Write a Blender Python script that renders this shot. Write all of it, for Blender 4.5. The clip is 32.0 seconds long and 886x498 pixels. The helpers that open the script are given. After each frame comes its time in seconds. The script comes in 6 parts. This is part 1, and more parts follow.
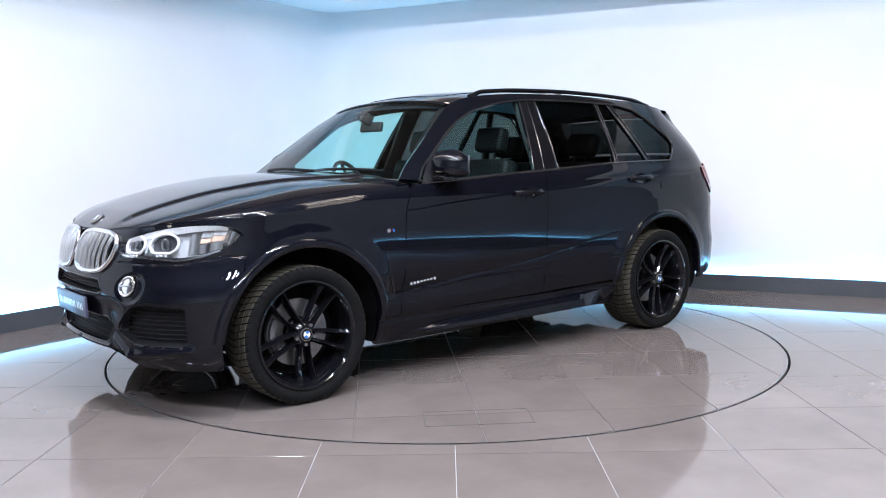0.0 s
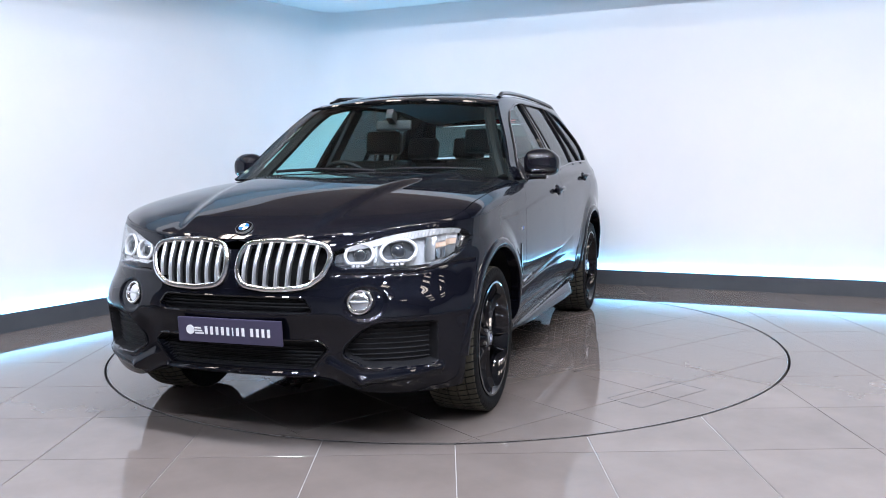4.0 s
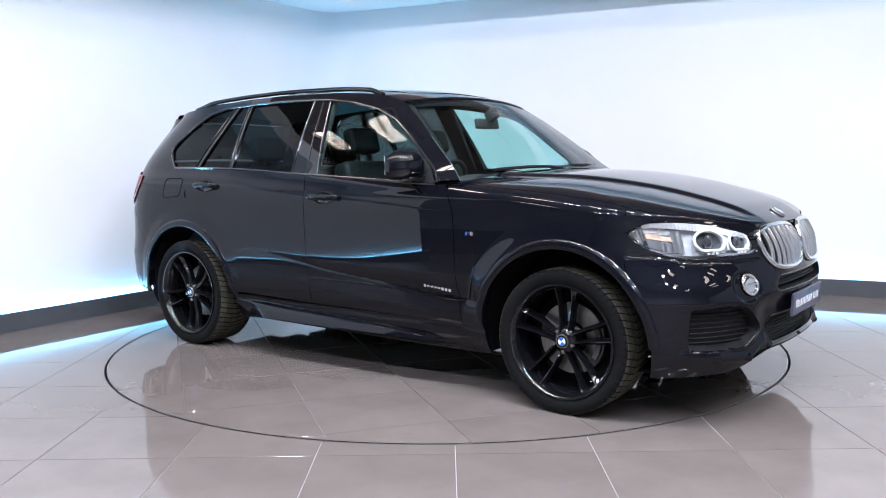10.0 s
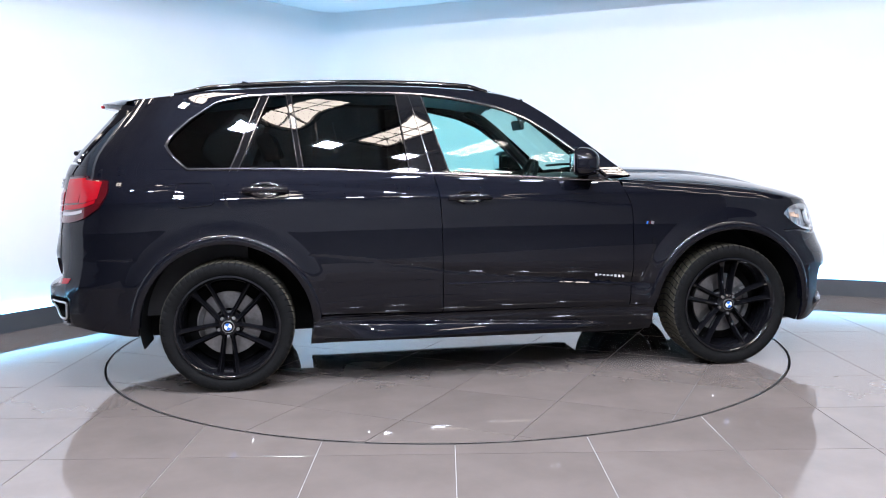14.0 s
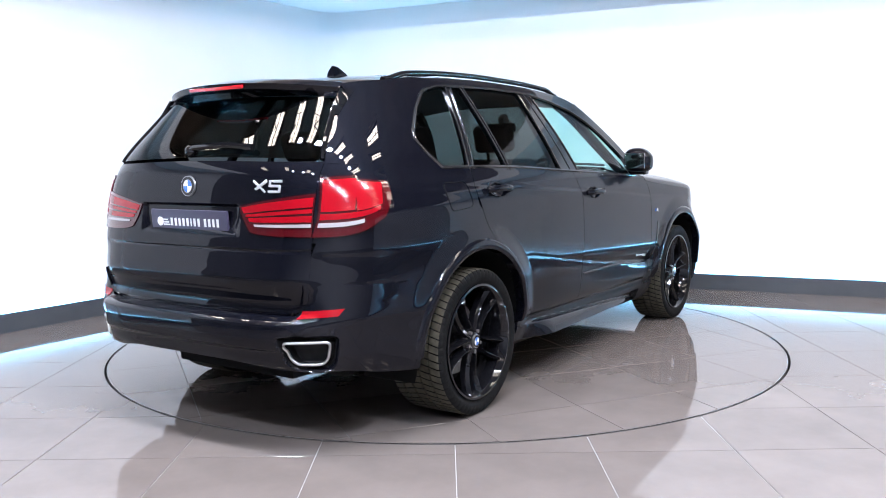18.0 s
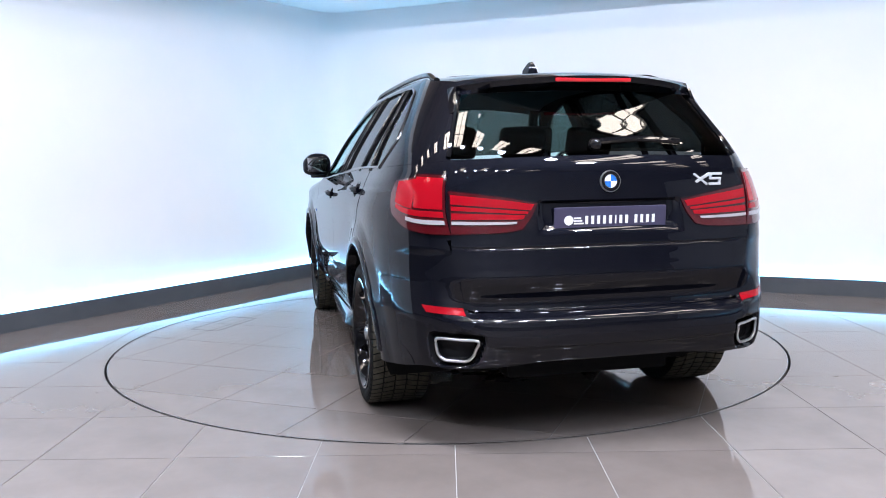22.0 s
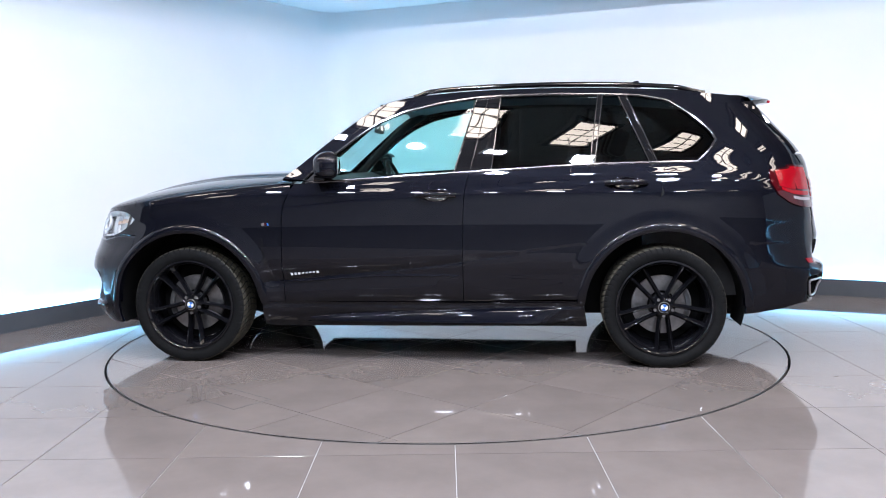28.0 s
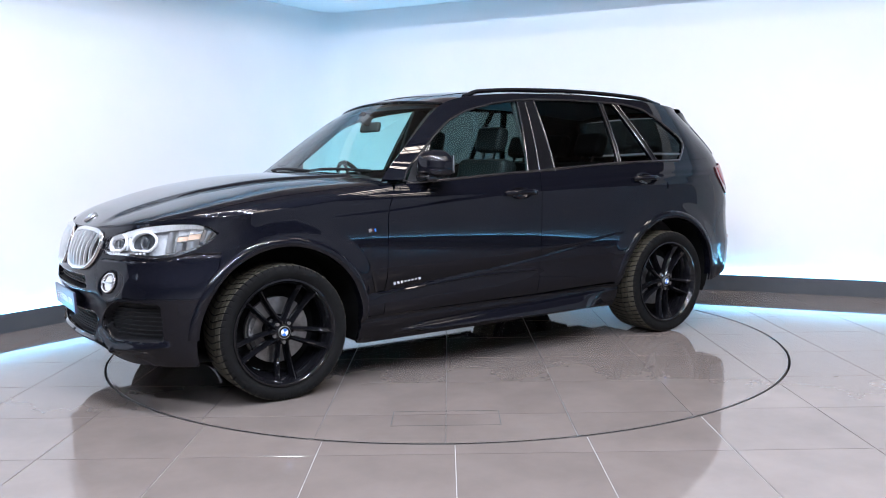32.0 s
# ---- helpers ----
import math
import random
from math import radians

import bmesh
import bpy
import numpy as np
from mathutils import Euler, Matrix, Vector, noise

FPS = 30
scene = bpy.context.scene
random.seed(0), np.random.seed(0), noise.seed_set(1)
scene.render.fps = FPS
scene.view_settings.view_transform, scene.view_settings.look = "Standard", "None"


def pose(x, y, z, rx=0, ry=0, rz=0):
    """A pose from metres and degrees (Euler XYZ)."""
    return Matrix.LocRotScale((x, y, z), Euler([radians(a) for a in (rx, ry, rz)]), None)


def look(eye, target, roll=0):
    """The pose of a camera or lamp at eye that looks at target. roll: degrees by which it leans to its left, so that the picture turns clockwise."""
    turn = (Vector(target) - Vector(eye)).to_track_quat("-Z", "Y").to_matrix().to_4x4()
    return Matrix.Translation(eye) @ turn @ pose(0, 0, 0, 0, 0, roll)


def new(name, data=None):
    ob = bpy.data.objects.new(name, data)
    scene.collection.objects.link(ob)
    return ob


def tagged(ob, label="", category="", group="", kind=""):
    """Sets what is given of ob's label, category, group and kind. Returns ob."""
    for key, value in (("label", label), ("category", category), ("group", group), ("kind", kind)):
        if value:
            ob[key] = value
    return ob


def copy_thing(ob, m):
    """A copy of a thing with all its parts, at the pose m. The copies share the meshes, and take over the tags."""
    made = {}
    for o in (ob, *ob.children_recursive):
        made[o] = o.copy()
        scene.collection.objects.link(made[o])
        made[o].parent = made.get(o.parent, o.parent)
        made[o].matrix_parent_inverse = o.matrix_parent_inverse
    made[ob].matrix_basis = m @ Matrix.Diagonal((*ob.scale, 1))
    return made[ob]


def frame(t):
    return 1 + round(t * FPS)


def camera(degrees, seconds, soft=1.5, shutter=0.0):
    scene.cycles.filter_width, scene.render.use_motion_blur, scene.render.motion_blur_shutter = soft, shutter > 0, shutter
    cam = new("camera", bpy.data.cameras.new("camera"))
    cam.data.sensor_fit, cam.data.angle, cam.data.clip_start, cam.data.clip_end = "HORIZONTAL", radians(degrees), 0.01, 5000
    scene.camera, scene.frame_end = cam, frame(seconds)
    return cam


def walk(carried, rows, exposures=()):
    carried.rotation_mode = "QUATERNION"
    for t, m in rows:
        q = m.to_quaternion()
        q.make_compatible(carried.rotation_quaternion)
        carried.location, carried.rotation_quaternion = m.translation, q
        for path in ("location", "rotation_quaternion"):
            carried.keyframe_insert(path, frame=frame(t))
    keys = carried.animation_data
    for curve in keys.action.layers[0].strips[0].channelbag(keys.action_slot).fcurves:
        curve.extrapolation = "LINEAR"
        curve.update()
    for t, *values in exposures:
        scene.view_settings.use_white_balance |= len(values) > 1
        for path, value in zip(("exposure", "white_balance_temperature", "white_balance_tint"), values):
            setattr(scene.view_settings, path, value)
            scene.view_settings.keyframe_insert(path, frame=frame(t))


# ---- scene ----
# ---- camera ----
cam = camera(54.95, 32.0, 1.0)
EYE, AIM = (0.0, -5.909, 1.2612), (-0.00276, -4.9146, 1.15544)
walk(cam, [(0, look(EYE, AIM, -0.851)), (32, look(EYE, AIM, -0.851))], exposures=[(t, stops + 0.16, 6450, 16.0) for t, stops in ((0, 0.48), (2, 0.46), (6, 0.26), (9, 0.34), (10, 0.48), (13, 0.56), (16, 0.64), (18, 0.74), (19, 0.70), (20, 0.54), (21, 0.42), (23, 0.44), (32, 0.50))])

# turn of the turntable and of what stands on it: seconds, degrees
TURN = [(0, -141.08), (0.5, -141.08), (1, -139.67), (1.5, -136.72), (2, -131.80), (2.5, -126.16), (3, -120.07), (3.5, -114.43), (6, -84.60), (7, -72.55), (8, -60.62), (9, -48.83), (10, -37.19), (11, -25.54), (12, -13.92), (13, -2.14), (14, 9.08), (17, 43.98), (18, 55.94), (19, 67.76), (20, 79.77), (21, 91.68), (22, 103.55), (23, 115.44), (24, 127.06), (25, 138.59), (28, 173.48), (29, 185.17), (30, 196.60), (31, 207.69), (31.5, 211.69), (32, 214.13)]


# ---- light ----
world = bpy.data.worlds.new("world")
world.use_nodes = True
world.node_tree.nodes["Background"].inputs[0].default_value = (0.5, 0.55, 0.6, 1)
world.node_tree.nodes["Background"].inputs[1].default_value = 0.05
scene.world = world


def area_lamp(name, m, sx, sy, watts, colour):
    data = bpy.data.lights.new(name, "AREA")
    data.shape, data.size, data.size_y, data.energy, data.color = "RECTANGLE", sx, sy, watts, colour
    ob = new(name, data)
    ob.matrix_world = m
    return ob


HALL_TURN = -27.3


def hall_spot(along, across, z=6.6):
    """A place under the hall's roof, in the hall's own directions."""
    return (0.889 * along + 0.458 * across, -0.458 * along + 0.889 * across, z)


# daylight in the hall's roof lights, and the square lamps that hang in the hall; their second row is added as fill
ROOF_LIGHTS = [hall_spot(0.85 + 1.45 * k, -2.75) for k in range(-6, 4)] + [hall_spot(3.75 + 1.45 * k, 0.25) for k in range(2)]
FAR_ROOF_LIGHTS = [hall_spot(0.85 + 1.45 * k, -2.75) for k in (-10, -9, -8, -7, 4, 5, 6, 7, 8)] + [hall_spot(3.75 + 1.45 * k, 0.25) for k in range(2, 7)] + [hall_spot(-5.0 + 2.9 * k, -7.6) for k in range(6)]
for x, y, z in ROOF_LIGHTS:
    area_lamp("roof_light_lamp", pose(x, y, z + 0.06, 0, 0, HALL_TURN), 0.5, 1.1, 34, (1.0, 0.91, 0.79))
PANEL_LAMPS = [(x0 + 0.93 * k, y0 - 0.48 * k, 5.0) for x0, y0, n in ((-2.07, -2.23, 7), (-3.67, -5.38, 7)) for k in range(n)]
for x, y, z in PANEL_LAMPS:
    area_lamp("panel_lamp", pose(x, y, z - 0.015, 0, 0, HALL_TURN), 0.22, 0.22, (80 if x > -1.2 else 42) if y > -5.2 else 60, (0.74, 0.845, 1.0))


# ---- materials ----
def material(name, colour, rough=0.5, metal=0.0, **more):
    mat = bpy.data.materials.new(name)
    mat.use_nodes = True
    bsdf = mat.node_tree.nodes["Principled BSDF"]
    bsdf.inputs["Base Color"].default_value = (*colour, 1)
    bsdf.inputs["Roughness"].default_value = rough
    bsdf.inputs["Metallic"].default_value = metal
    for key, value in more.items():
        bsdf.inputs[key.replace("_", " ")].default_value = value
    return mat


def node(mat, kind, **values):
    n = mat.node_tree.nodes.new(kind)
    for key, value in values.items():
        n.inputs[key.replace("_", " ")].default_value = value
    return n


def wire(mat, a, out, b, into):
    mat.node_tree.links.new(a.outputs[out], b.inputs[into])


def bsdf_of(mat):
    return mat.node_tree.nodes["Principled BSDF"]


def mottle(mat, colour_a, colour_b, scale, detail=6.0, rough=None, bump=0.0, bump_scale=200.0, vary=0.0):
    """Two-scale variation of colour, gloss and relief in object space; vary: a shift of tone from piece to piece."""
    at = node(mat, "ShaderNodeTexCoord")
    big = node(mat, "ShaderNodeTexNoise", Scale=scale, Detail=detail, Roughness=0.6)
    wire(mat, at, "Object", big, "Vector")
    ramp = mat.node_tree.nodes.new("ShaderNodeValToRGB")
    ramp.color_ramp.elements[0].position, ramp.color_ramp.elements[1].position = 0.3, 0.7
    ramp.color_ramp.elements[0].color, ramp.color_ramp.elements[1].color = (*colour_a, 1), (*colour_b, 1)
    wire(mat, big, "Fac", ramp, "Fac")
    colour = ramp
    if vary:
        info = node(mat, "ShaderNodeObjectInfo")
        scale_it = node(mat, "ShaderNodeMapRange", To_Min=1 - vary, To_Max=1 + vary)
        wire(mat, info, "Random", scale_it, "Value")
        mult = node(mat, "ShaderNodeVectorMath")
        mult.operation = "SCALE"
        wire(mat, ramp, "Color", mult, 0)
        wire(mat, scale_it, "Result", mult, "Scale")
        mat.node_tree.links.new(mult.outputs[0], bsdf_of(mat).inputs["Base Color"])
    else:
        wire(mat, colour, "Color", bsdf_of(mat), "Base Color")
    if rough:
        small = node(mat, "ShaderNodeTexNoise", Scale=scale * 7, Detail=5.0)
        wire(mat, at, "Object", small, "Vector")
        spread = node(mat, "ShaderNodeMapRange", To_Min=rough[0], To_Max=rough[1])
        wire(mat, small, "Fac", spread, "Value")
        wire(mat, spread, "Result", bsdf_of(mat), "Roughness")
    if bump:
        fine = node(mat, "ShaderNodeTexNoise", Scale=bump_scale, Detail=3.0)
        wire(mat, at, "Object", fine, "Vector")
        relief = node(mat, "ShaderNodeBump", Strength=bump, Distance=0.002)
        wire(mat, fine, "Fac", relief, "Height")
        wire(mat, relief, "Normal", bsdf_of(mat), "Normal")
    return mat


def glow(name, colour, strength):
    mat = material(name, (0.8, 0.8, 0.8), 0.5)
    bsdf_of(mat).inputs["Emission Color"].default_value = (*colour, 1)
    bsdf_of(mat).inputs["Emission Strength"].default_value = strength
    return mat


M_WALL = mottle(material("white wall paint", (0.8, 0.8, 0.8), 0.55), (0.79, 0.80, 0.81), (0.83, 0.83, 0.83), 1.3, rough=(0.5, 0.65), bump=0.06, bump_scale=260)
M_RETURN = mottle(material("grey wall paint", (0.3, 0.31, 0.33), 0.6), (0.27, 0.28, 0.30), (0.33, 0.34, 0.36), 1.2, bump=0.06, bump_scale=260)
M_CEIL = mottle(material("white ceiling paint", (0.8, 0.8, 0.8), 0.7), (0.78, 0.79, 0.80), (0.82, 0.82, 0.82), 1.1, bump=0.05)
M_PLINTH = mottle(material("dark grey skirting paint", (0.06, 0.07, 0.08), 0.45), (0.055, 0.06, 0.068), (0.075, 0.082, 0.09), 2.0, rough=(0.35, 0.55), bump=0.08)
M_TILE = mottle(material("polished grey porcelain", (0.2, 0.19, 0.19), 0.06), (0.122, 0.103, 0.093), (0.158, 0.134, 0.121), 2.2, rough=(0.035, 0.055), vary=0.05)
M_GROUT = mottle(material("light cement grout", (0.5, 0.48, 0.47), 0.8), (0.27, 0.257, 0.25), (0.36, 0.346, 0.335), 9.0, bump=0.3)
M_DISCJOINT = mottle(material("grey turntable grout", (0.12, 0.115, 0.11), 0.6), (0.085, 0.08, 0.077), (0.13, 0.123, 0.118), 9.0, bump=0.2)
M_GAP = material("dark turntable gap", (0.012, 0.012, 0.012), 0.7)
M_STEEL = mottle(material("brushed steel edging", (0.35, 0.35, 0.36), 0.35, 1.0), (0.3, 0.3, 0.31), (0.42, 0.42, 0.43), 6.0, rough=(0.25, 0.45))
M_LED = glow("cyan white led strip", (0.16, 0.60, 1.0), 112.0)
M_HALL = mottle(material("grey brown hall cladding", (0.2, 0.18, 0.16), 0.8), (0.55, 0.56, 0.60), (0.68, 0.69, 0.73), 0.7, bump=0.2)
M_ROOF = mottle(material("dark hall roof sheet", (0.1, 0.09, 0.08), 0.8), (0.40, 0.33, 0.285), (0.56, 0.475, 0.415), 0.9, bump=0.2)
M_BAR = material("painted roof light bar", (0.12, 0.11, 0.10), 0.6)


# ---- mesh helpers ----
def mesh_object(name, verts, faces, mat, parent=None, smooth=False, label=""):
    data = bpy.data.meshes.new(name)
    data.from_pydata([tuple(v) for v in verts], [], [tuple(f) for f in faces])
    for one in mat if isinstance(mat, (list, tuple)) else [mat]:
        data.materials.append(one)
    if smooth:
        data.polygons.foreach_set("use_smooth", [True] * len(data.polygons))
    data.update()
    ob = new(name, data)
    if parent is not None:
        ob.parent = parent
    if label:
        tagged(ob, label)
    return ob


def part(name, bm, mat, parent, label="", smooth=True):
    data = bpy.data.meshes.new(name)
    bmesh.ops.recalc_face_normals(bm, faces=bm.faces)
    bm.to_mesh(data)
    bm.free()
    for one in mat if isinstance(mat, (list, tuple)) else [mat]:
        data.materials.append(one)
    if smooth:
        data.polygons.foreach_set("use_smooth", [True] * len(data.polygons))
        data.set_sharp_from_angle(angle=radians(38))
    ob = new(name, data)
    if parent is not None:
        ob.parent = parent
    if label:
        tagged(ob, label)
    return ob


def box(bm, size, m=None, bevel=0.0, segments=2):
    made = bmesh.ops.create_cube(bm, size=1.0, matrix=(m or Matrix()) @ Matrix.Diagonal((*size, 1)))
    verts = made["verts"]
    if bevel:
        edges = list({e for v in verts for e in v.link_edges})
        bmesh.ops.bevel(bm, geom=edges, offset=bevel, segments=segments, profile=0.6, affect="EDGES")
    return bm


def prism(points, z0, z1, chamfer=0.0):
    """Verts and faces of a flat polygon drawn out from z0 to z1, with a chamfered top edge."""
    n = len(points)
    rings = [(points, z0), (points, z1 - chamfer)]
    if chamfer:
        inner = []
        for i in range(n):
            a, b, d = np.array(points[i - 1]), np.array(points[i]), np.array(points[(i + 1) % n])
            e, f = b - a, d - b
            e, f = e / max(np.hypot(*e), 1e-9), f / max(np.hypot(*f), 1e-9)
            inward = np.array((-e[1] - f[1], e[0] + f[0]))
            inner.append(b + inward / max(np.hypot(*inward), 0.3) * chamfer)
        rings.append((inner, z1))
    verts = [(p[0], p[1], z) for ring, z in rings for p in ring]
    faces = [(k * n + i, k * n + (i + 1) % n, (k + 1) * n + (i + 1) % n, (k + 1) * n + i) for k in range(len(rings) - 1) for i in range(n)]
    faces.append(tuple((len(rings) - 1) * n + i for i in range(n)))
    faces.append(tuple(reversed(range(n))))
    return verts, faces


# ---- the stage: two white walls that meet in a rounded corner ----
CORNER, LEFT, RIGHT = np.array((-1.219, 3.704)), np.array((-0.537, -0.844)), np.array((0.909, -0.417))


def wall_line(off, reach_left=7.6, reach_right=8.6, radius=0.35):
    """The line of the walls in plan, set back by off from the skirting's face, from the left end round the corner to the right end."""
    nl, nr = np.array((-LEFT[1], LEFT[0])) * -1, np.array((-RIGHT[1], RIGHT[0]))
    nl, nr = nl / np.hypot(*nl), nr / np.hypot(*nr)
    if nl[1] < 0 and nl[0] > 0:
        nl = -nl
    a = np.array([LEFT, -RIGHT]).T
    s = np.linalg.solve(a, (CORNER + nr * off) - (CORNER + nl * off))
    c = CORNER + nl * off + LEFT * s[0]
    half = math.acos(float(LEFT @ RIGHT)) / 2
    cut = radius / math.tan(half)
    p0, p1 = c + LEFT * cut, c + RIGHT * cut
    pts = [c + LEFT * reach_left, p0]
    for k in range(1, 10):
        t = k / 10
        pts.append((1 - t) ** 2 * p0 + 2 * t * (1 - t) * c + t * t * p1)
    return pts + [p1, c + RIGHT * reach_right]


def strip(name, outer, inner, z0, z1, mat, smooth=False):
    """A bar of the plan's line: between two lines of points, from z0 to z1."""
    n = len(outer)
    verts = [(*p, z) for z in (z0, z1) for line in (outer, inner) for p in line]
    faces = []
    for i in range(n - 1):
        a, b = i, i + 1
        faces += [(a, b, n + b, n + a), (2 * n + a, 3 * n + a, 3 * n + b, 2 * n + b), (a, 2 * n + a, 2 * n + b, b), (n + a, n + b, 3 * n + b, 3 * n + a)]
    for i in (0, n - 1):
        faces.append((i, n + i, 3 * n + i, 2 * n + i))
    ob = mesh_object(name, verts, faces, mat, smooth=smooth)
    if smooth:
        ob.data.set_sharp_from_angle(angle=radians(25))
    bm = bmesh.new()
    bm.from_mesh(ob.data)
    bmesh.ops.recalc_face_normals(bm, faces=bm.faces)
    bm.to_mesh(ob.data)
    bm.free()
    return ob


WALL_TOP, SKIRT = 2.875, 0.147
tagged(strip("wall_stage", wall_line(0.24), wall_line(0.07), 0.0, WALL_TOP + 0.3, M_WALL, True), "smooth white painted stage walls meeting in a rounded corner", "wall", kind="structure")
tagged(strip("baseboard", wall_line(0.018), wall_line(0.0), 0.0, SKIRT, M_PLINTH, True), "dark grey painted skirting standing off the white wall", "skirting", kind="structure")
tagged(strip("trim_led_ledge", wall_line(0.068), wall_line(0.02), 0.0, 0.124, M_PLINTH, True), "dark ledge behind the skirting that carries the lights", "ledge", kind="structure")
tagged(strip("led_strip", wall_line(0.064), wall_line(0.050), 0.126, 0.134, M_LED), "cyan white led strip glowing behind the dark skirting", "led strip")
tagged(strip("ceiling", wall_line(0.068), wall_line(-0.48, 7.4, 8.15), WALL_TOP, WALL_TOP + 0.22, M_CEIL, True), "white ceiling border running along the stage walls", "ceiling", kind="structure")


# the stage's return wall, beside the place where the film is made
def side_line(off):
    return [np.array((6.62 + off, 0.3)), np.array((6.9 + off, -8.2))]


tagged(strip("wall_return", side_line(0.24), side_line(0.07), 0.0, WALL_TOP, M_RETURN), "grey painted return wall of the stage", "wall", kind="structure")
tagged(strip("baseboard_return", side_line(0.018), side_line(0.0), 0.0, SKIRT, M_PLINTH), "dark grey painted skirting standing off the white wall", "skirting", kind="structure")
tagged(strip("led_strip", side_line(0.064), side_line(0.050), 0.126, 0.134, M_LED), "cyan white led strip glowing behind the dark skirting", "led strip")
tagged(strip("trim_led_ledge_return", side_line(0.068), side_line(0.02), 0.0, 0.124, M_PLINTH), "dark ledge behind the skirting that carries the lights", "ledge", kind="structure")


def room_box(name, x0, y0, z0, x1, y1, z1, mat, label, category):
    bm = bmesh.new()
    box(bm, (x1 - x0, y1 - y0, z1 - z0), pose((x0 + x1) / 2, (y0 + y1) / 2, (z0 + z1) / 2))
    return tagged(part(name, bm, mat, None, smooth=False), label, category, kind="structure")


M_BRICK = mottle(material("brown brick hall wall", (0.4, 0.32, 0.27), 0.85), (0.62, 0.51, 0.43), (0.76, 0.645, 0.555), 1.6, bump=0.3, bump_scale=40)
room_box("wall_west", -15.2, -13.5, 0, -15, 5, 7, M_HALL, "light grey clad wall of the hall", "wall")
room_box("wall_east", 17.0, -13.5, 0, 17.2, 5, 7, M_HALL, "light grey clad wall of the hall", "wall")
room_box("wall_south", -15.2, -13.7, 0, 17.2, -13.5, 7, M_HALL, "light grey clad wall of the hall", "wall")
room_box("wall_north", -15.2, 5, 0, 17.2, 5.2, 7, M_BRICK, "light brown brick wall of the hall behind the stage", "wall")
room_box("ceiling_hall", -15.2, -13.7, 6.9, 17.2, 5.2, 7.0, M_ROOF, "brown sheet roof of the hall", "roof")


M_SLAB = mottle(material("dark hall floor", (0.06, 0.06, 0.06), 0.4), (0.045, 0.044, 0.043), (0.07, 0.068, 0.066), 0.8, rough=(0.25, 0.5))
room_box("floor_hall_south", -15.2, -13.7, -0.02, 17.2, -6.57, -0.001, M_SLAB, "dark smooth floor of the hall", "floor")
room_box("floor_hall_west", -15.2, -6.57, -0.02, -5.97, 5, -0.001, M_SLAB, "dark smooth floor of the hall", "floor")
room_box("floor_hall_east", 6.03, -6.57, -0.02, 17.2, 5, -0.001, M_SLAB, "dark smooth floor of the hall", "floor")


def roof_light(x, y, z):
    ob = tagged(new("roof_light"), "bright glazed roof light with dark glazing bars", "roof light", "roof lights of the hall")
    ob.matrix_world = pose(x, y, z, 0, 0, HALL_TURN)
    for sx in (-0.28, 0.28):
        part("frame", box(bmesh.new(), (0.06, 1.28, 0.12), pose(sx, 0, 0.03), 0.008), M_BAR, ob)
    for sy in (-0.61, 0.61):
        part("frame", box(bmesh.new(), (0.5, 0.06, 0.12), pose(0, sy, 0.03), 0.008), M_BAR, ob)
    part("glazing_bar", box(bmesh.new(), (0.02, 1.16, 0.05), pose(0, 0, 0.0), 0.006), M_BAR, ob)
    for k in range(-1, 2):
        part("glazing_bar", box(bmesh.new(), (0.5, 0.02, 0.05), pose(0, k * 0.29, -0.004), 0.006), M_BAR, ob)
    part("curb", box(bmesh.new(), (0.72, 1.6, 0.2), pose(0, 0, 0.2), 0.01), M_ROOF, ob)
    return ob


first_light = roof_light(*ROOF_LIGHTS[0])
for at in ROOF_LIGHTS[1:]:
    copy_thing(first_light, pose(*at, 0, 0, HALL_TURN))
# further off the panes themselves glow
M_SKYPANE = glow("daylit roof pane", (1.0, 0.91, 0.79), 13.0)
far_light = roof_light(*FAR_ROOF_LIGHTS[0])
part("pane", box(bmesh.new(), (0.5, 1.16, 0.01), pose(0, 0, 0.05)), M_SKYPANE, far_light, "bright daylit pane")
for at in FAR_ROOF_LIGHTS[1:]:
    copy_thing(far_light, pose(*at, 0, 0, HALL_TURN))


def panel_light(x, y, z):
    ob = tagged(new("panel_light"), "square white led panel lamp hanging in the hall", "lamp", "panel lamps of the hall")
    ob.matrix_world = pose(x, y, z, 0, 0, HALL_TURN)
    part("housing", box(bmesh.new(), (0.30, 0.30, 0.05), pose(0, 0, 0.02), 0.008), M_CEIL, ob)
    for sx in (-0.13, 0.13):
        part("rod", box(bmesh.new(), (0.01, 0.01, 1.9), pose(sx, 0, 0.98)), M_STEEL, ob)


# lamp bodies, those of the added fill row too
for at in PANEL_LAMPS:
    panel_light(*at)


# ---- the floor, with the round opening in which the turntable lies ----
DISC, HOLE, PITCH, JOINT = 2.234, 2.248, 0.6, 0.004
TILE_X, TILE_Y = 0.03, -2.37


def ring_mesh(name, r0, r1, z, mat, outline=None, segments=128):
    inner = [(r0 * math.cos(2 * math.pi * k / segments), r0 * math.sin(2 * math.pi * k / segments), z) for k in range(segments)]
    outer = [outline(2 * math.pi * k / segments) if outline else (r1 * math.cos(2 * math.pi * k / segments), r1 * math.sin(2 * math.pi * k / segments), z) for k in range(segments)]
    faces = [(k, segments + k, segments + (k + 1) % segments, (k + 1) % segments) for k in range(segments)]
    return mesh_object(name, inner + outer, faces, mat)


def square_outline(a):
    c, s = math.cos(a), math.sin(a)
    k = 12.0 / max(abs(c), abs(s))
    return (k * c, k * s, -0.0035)


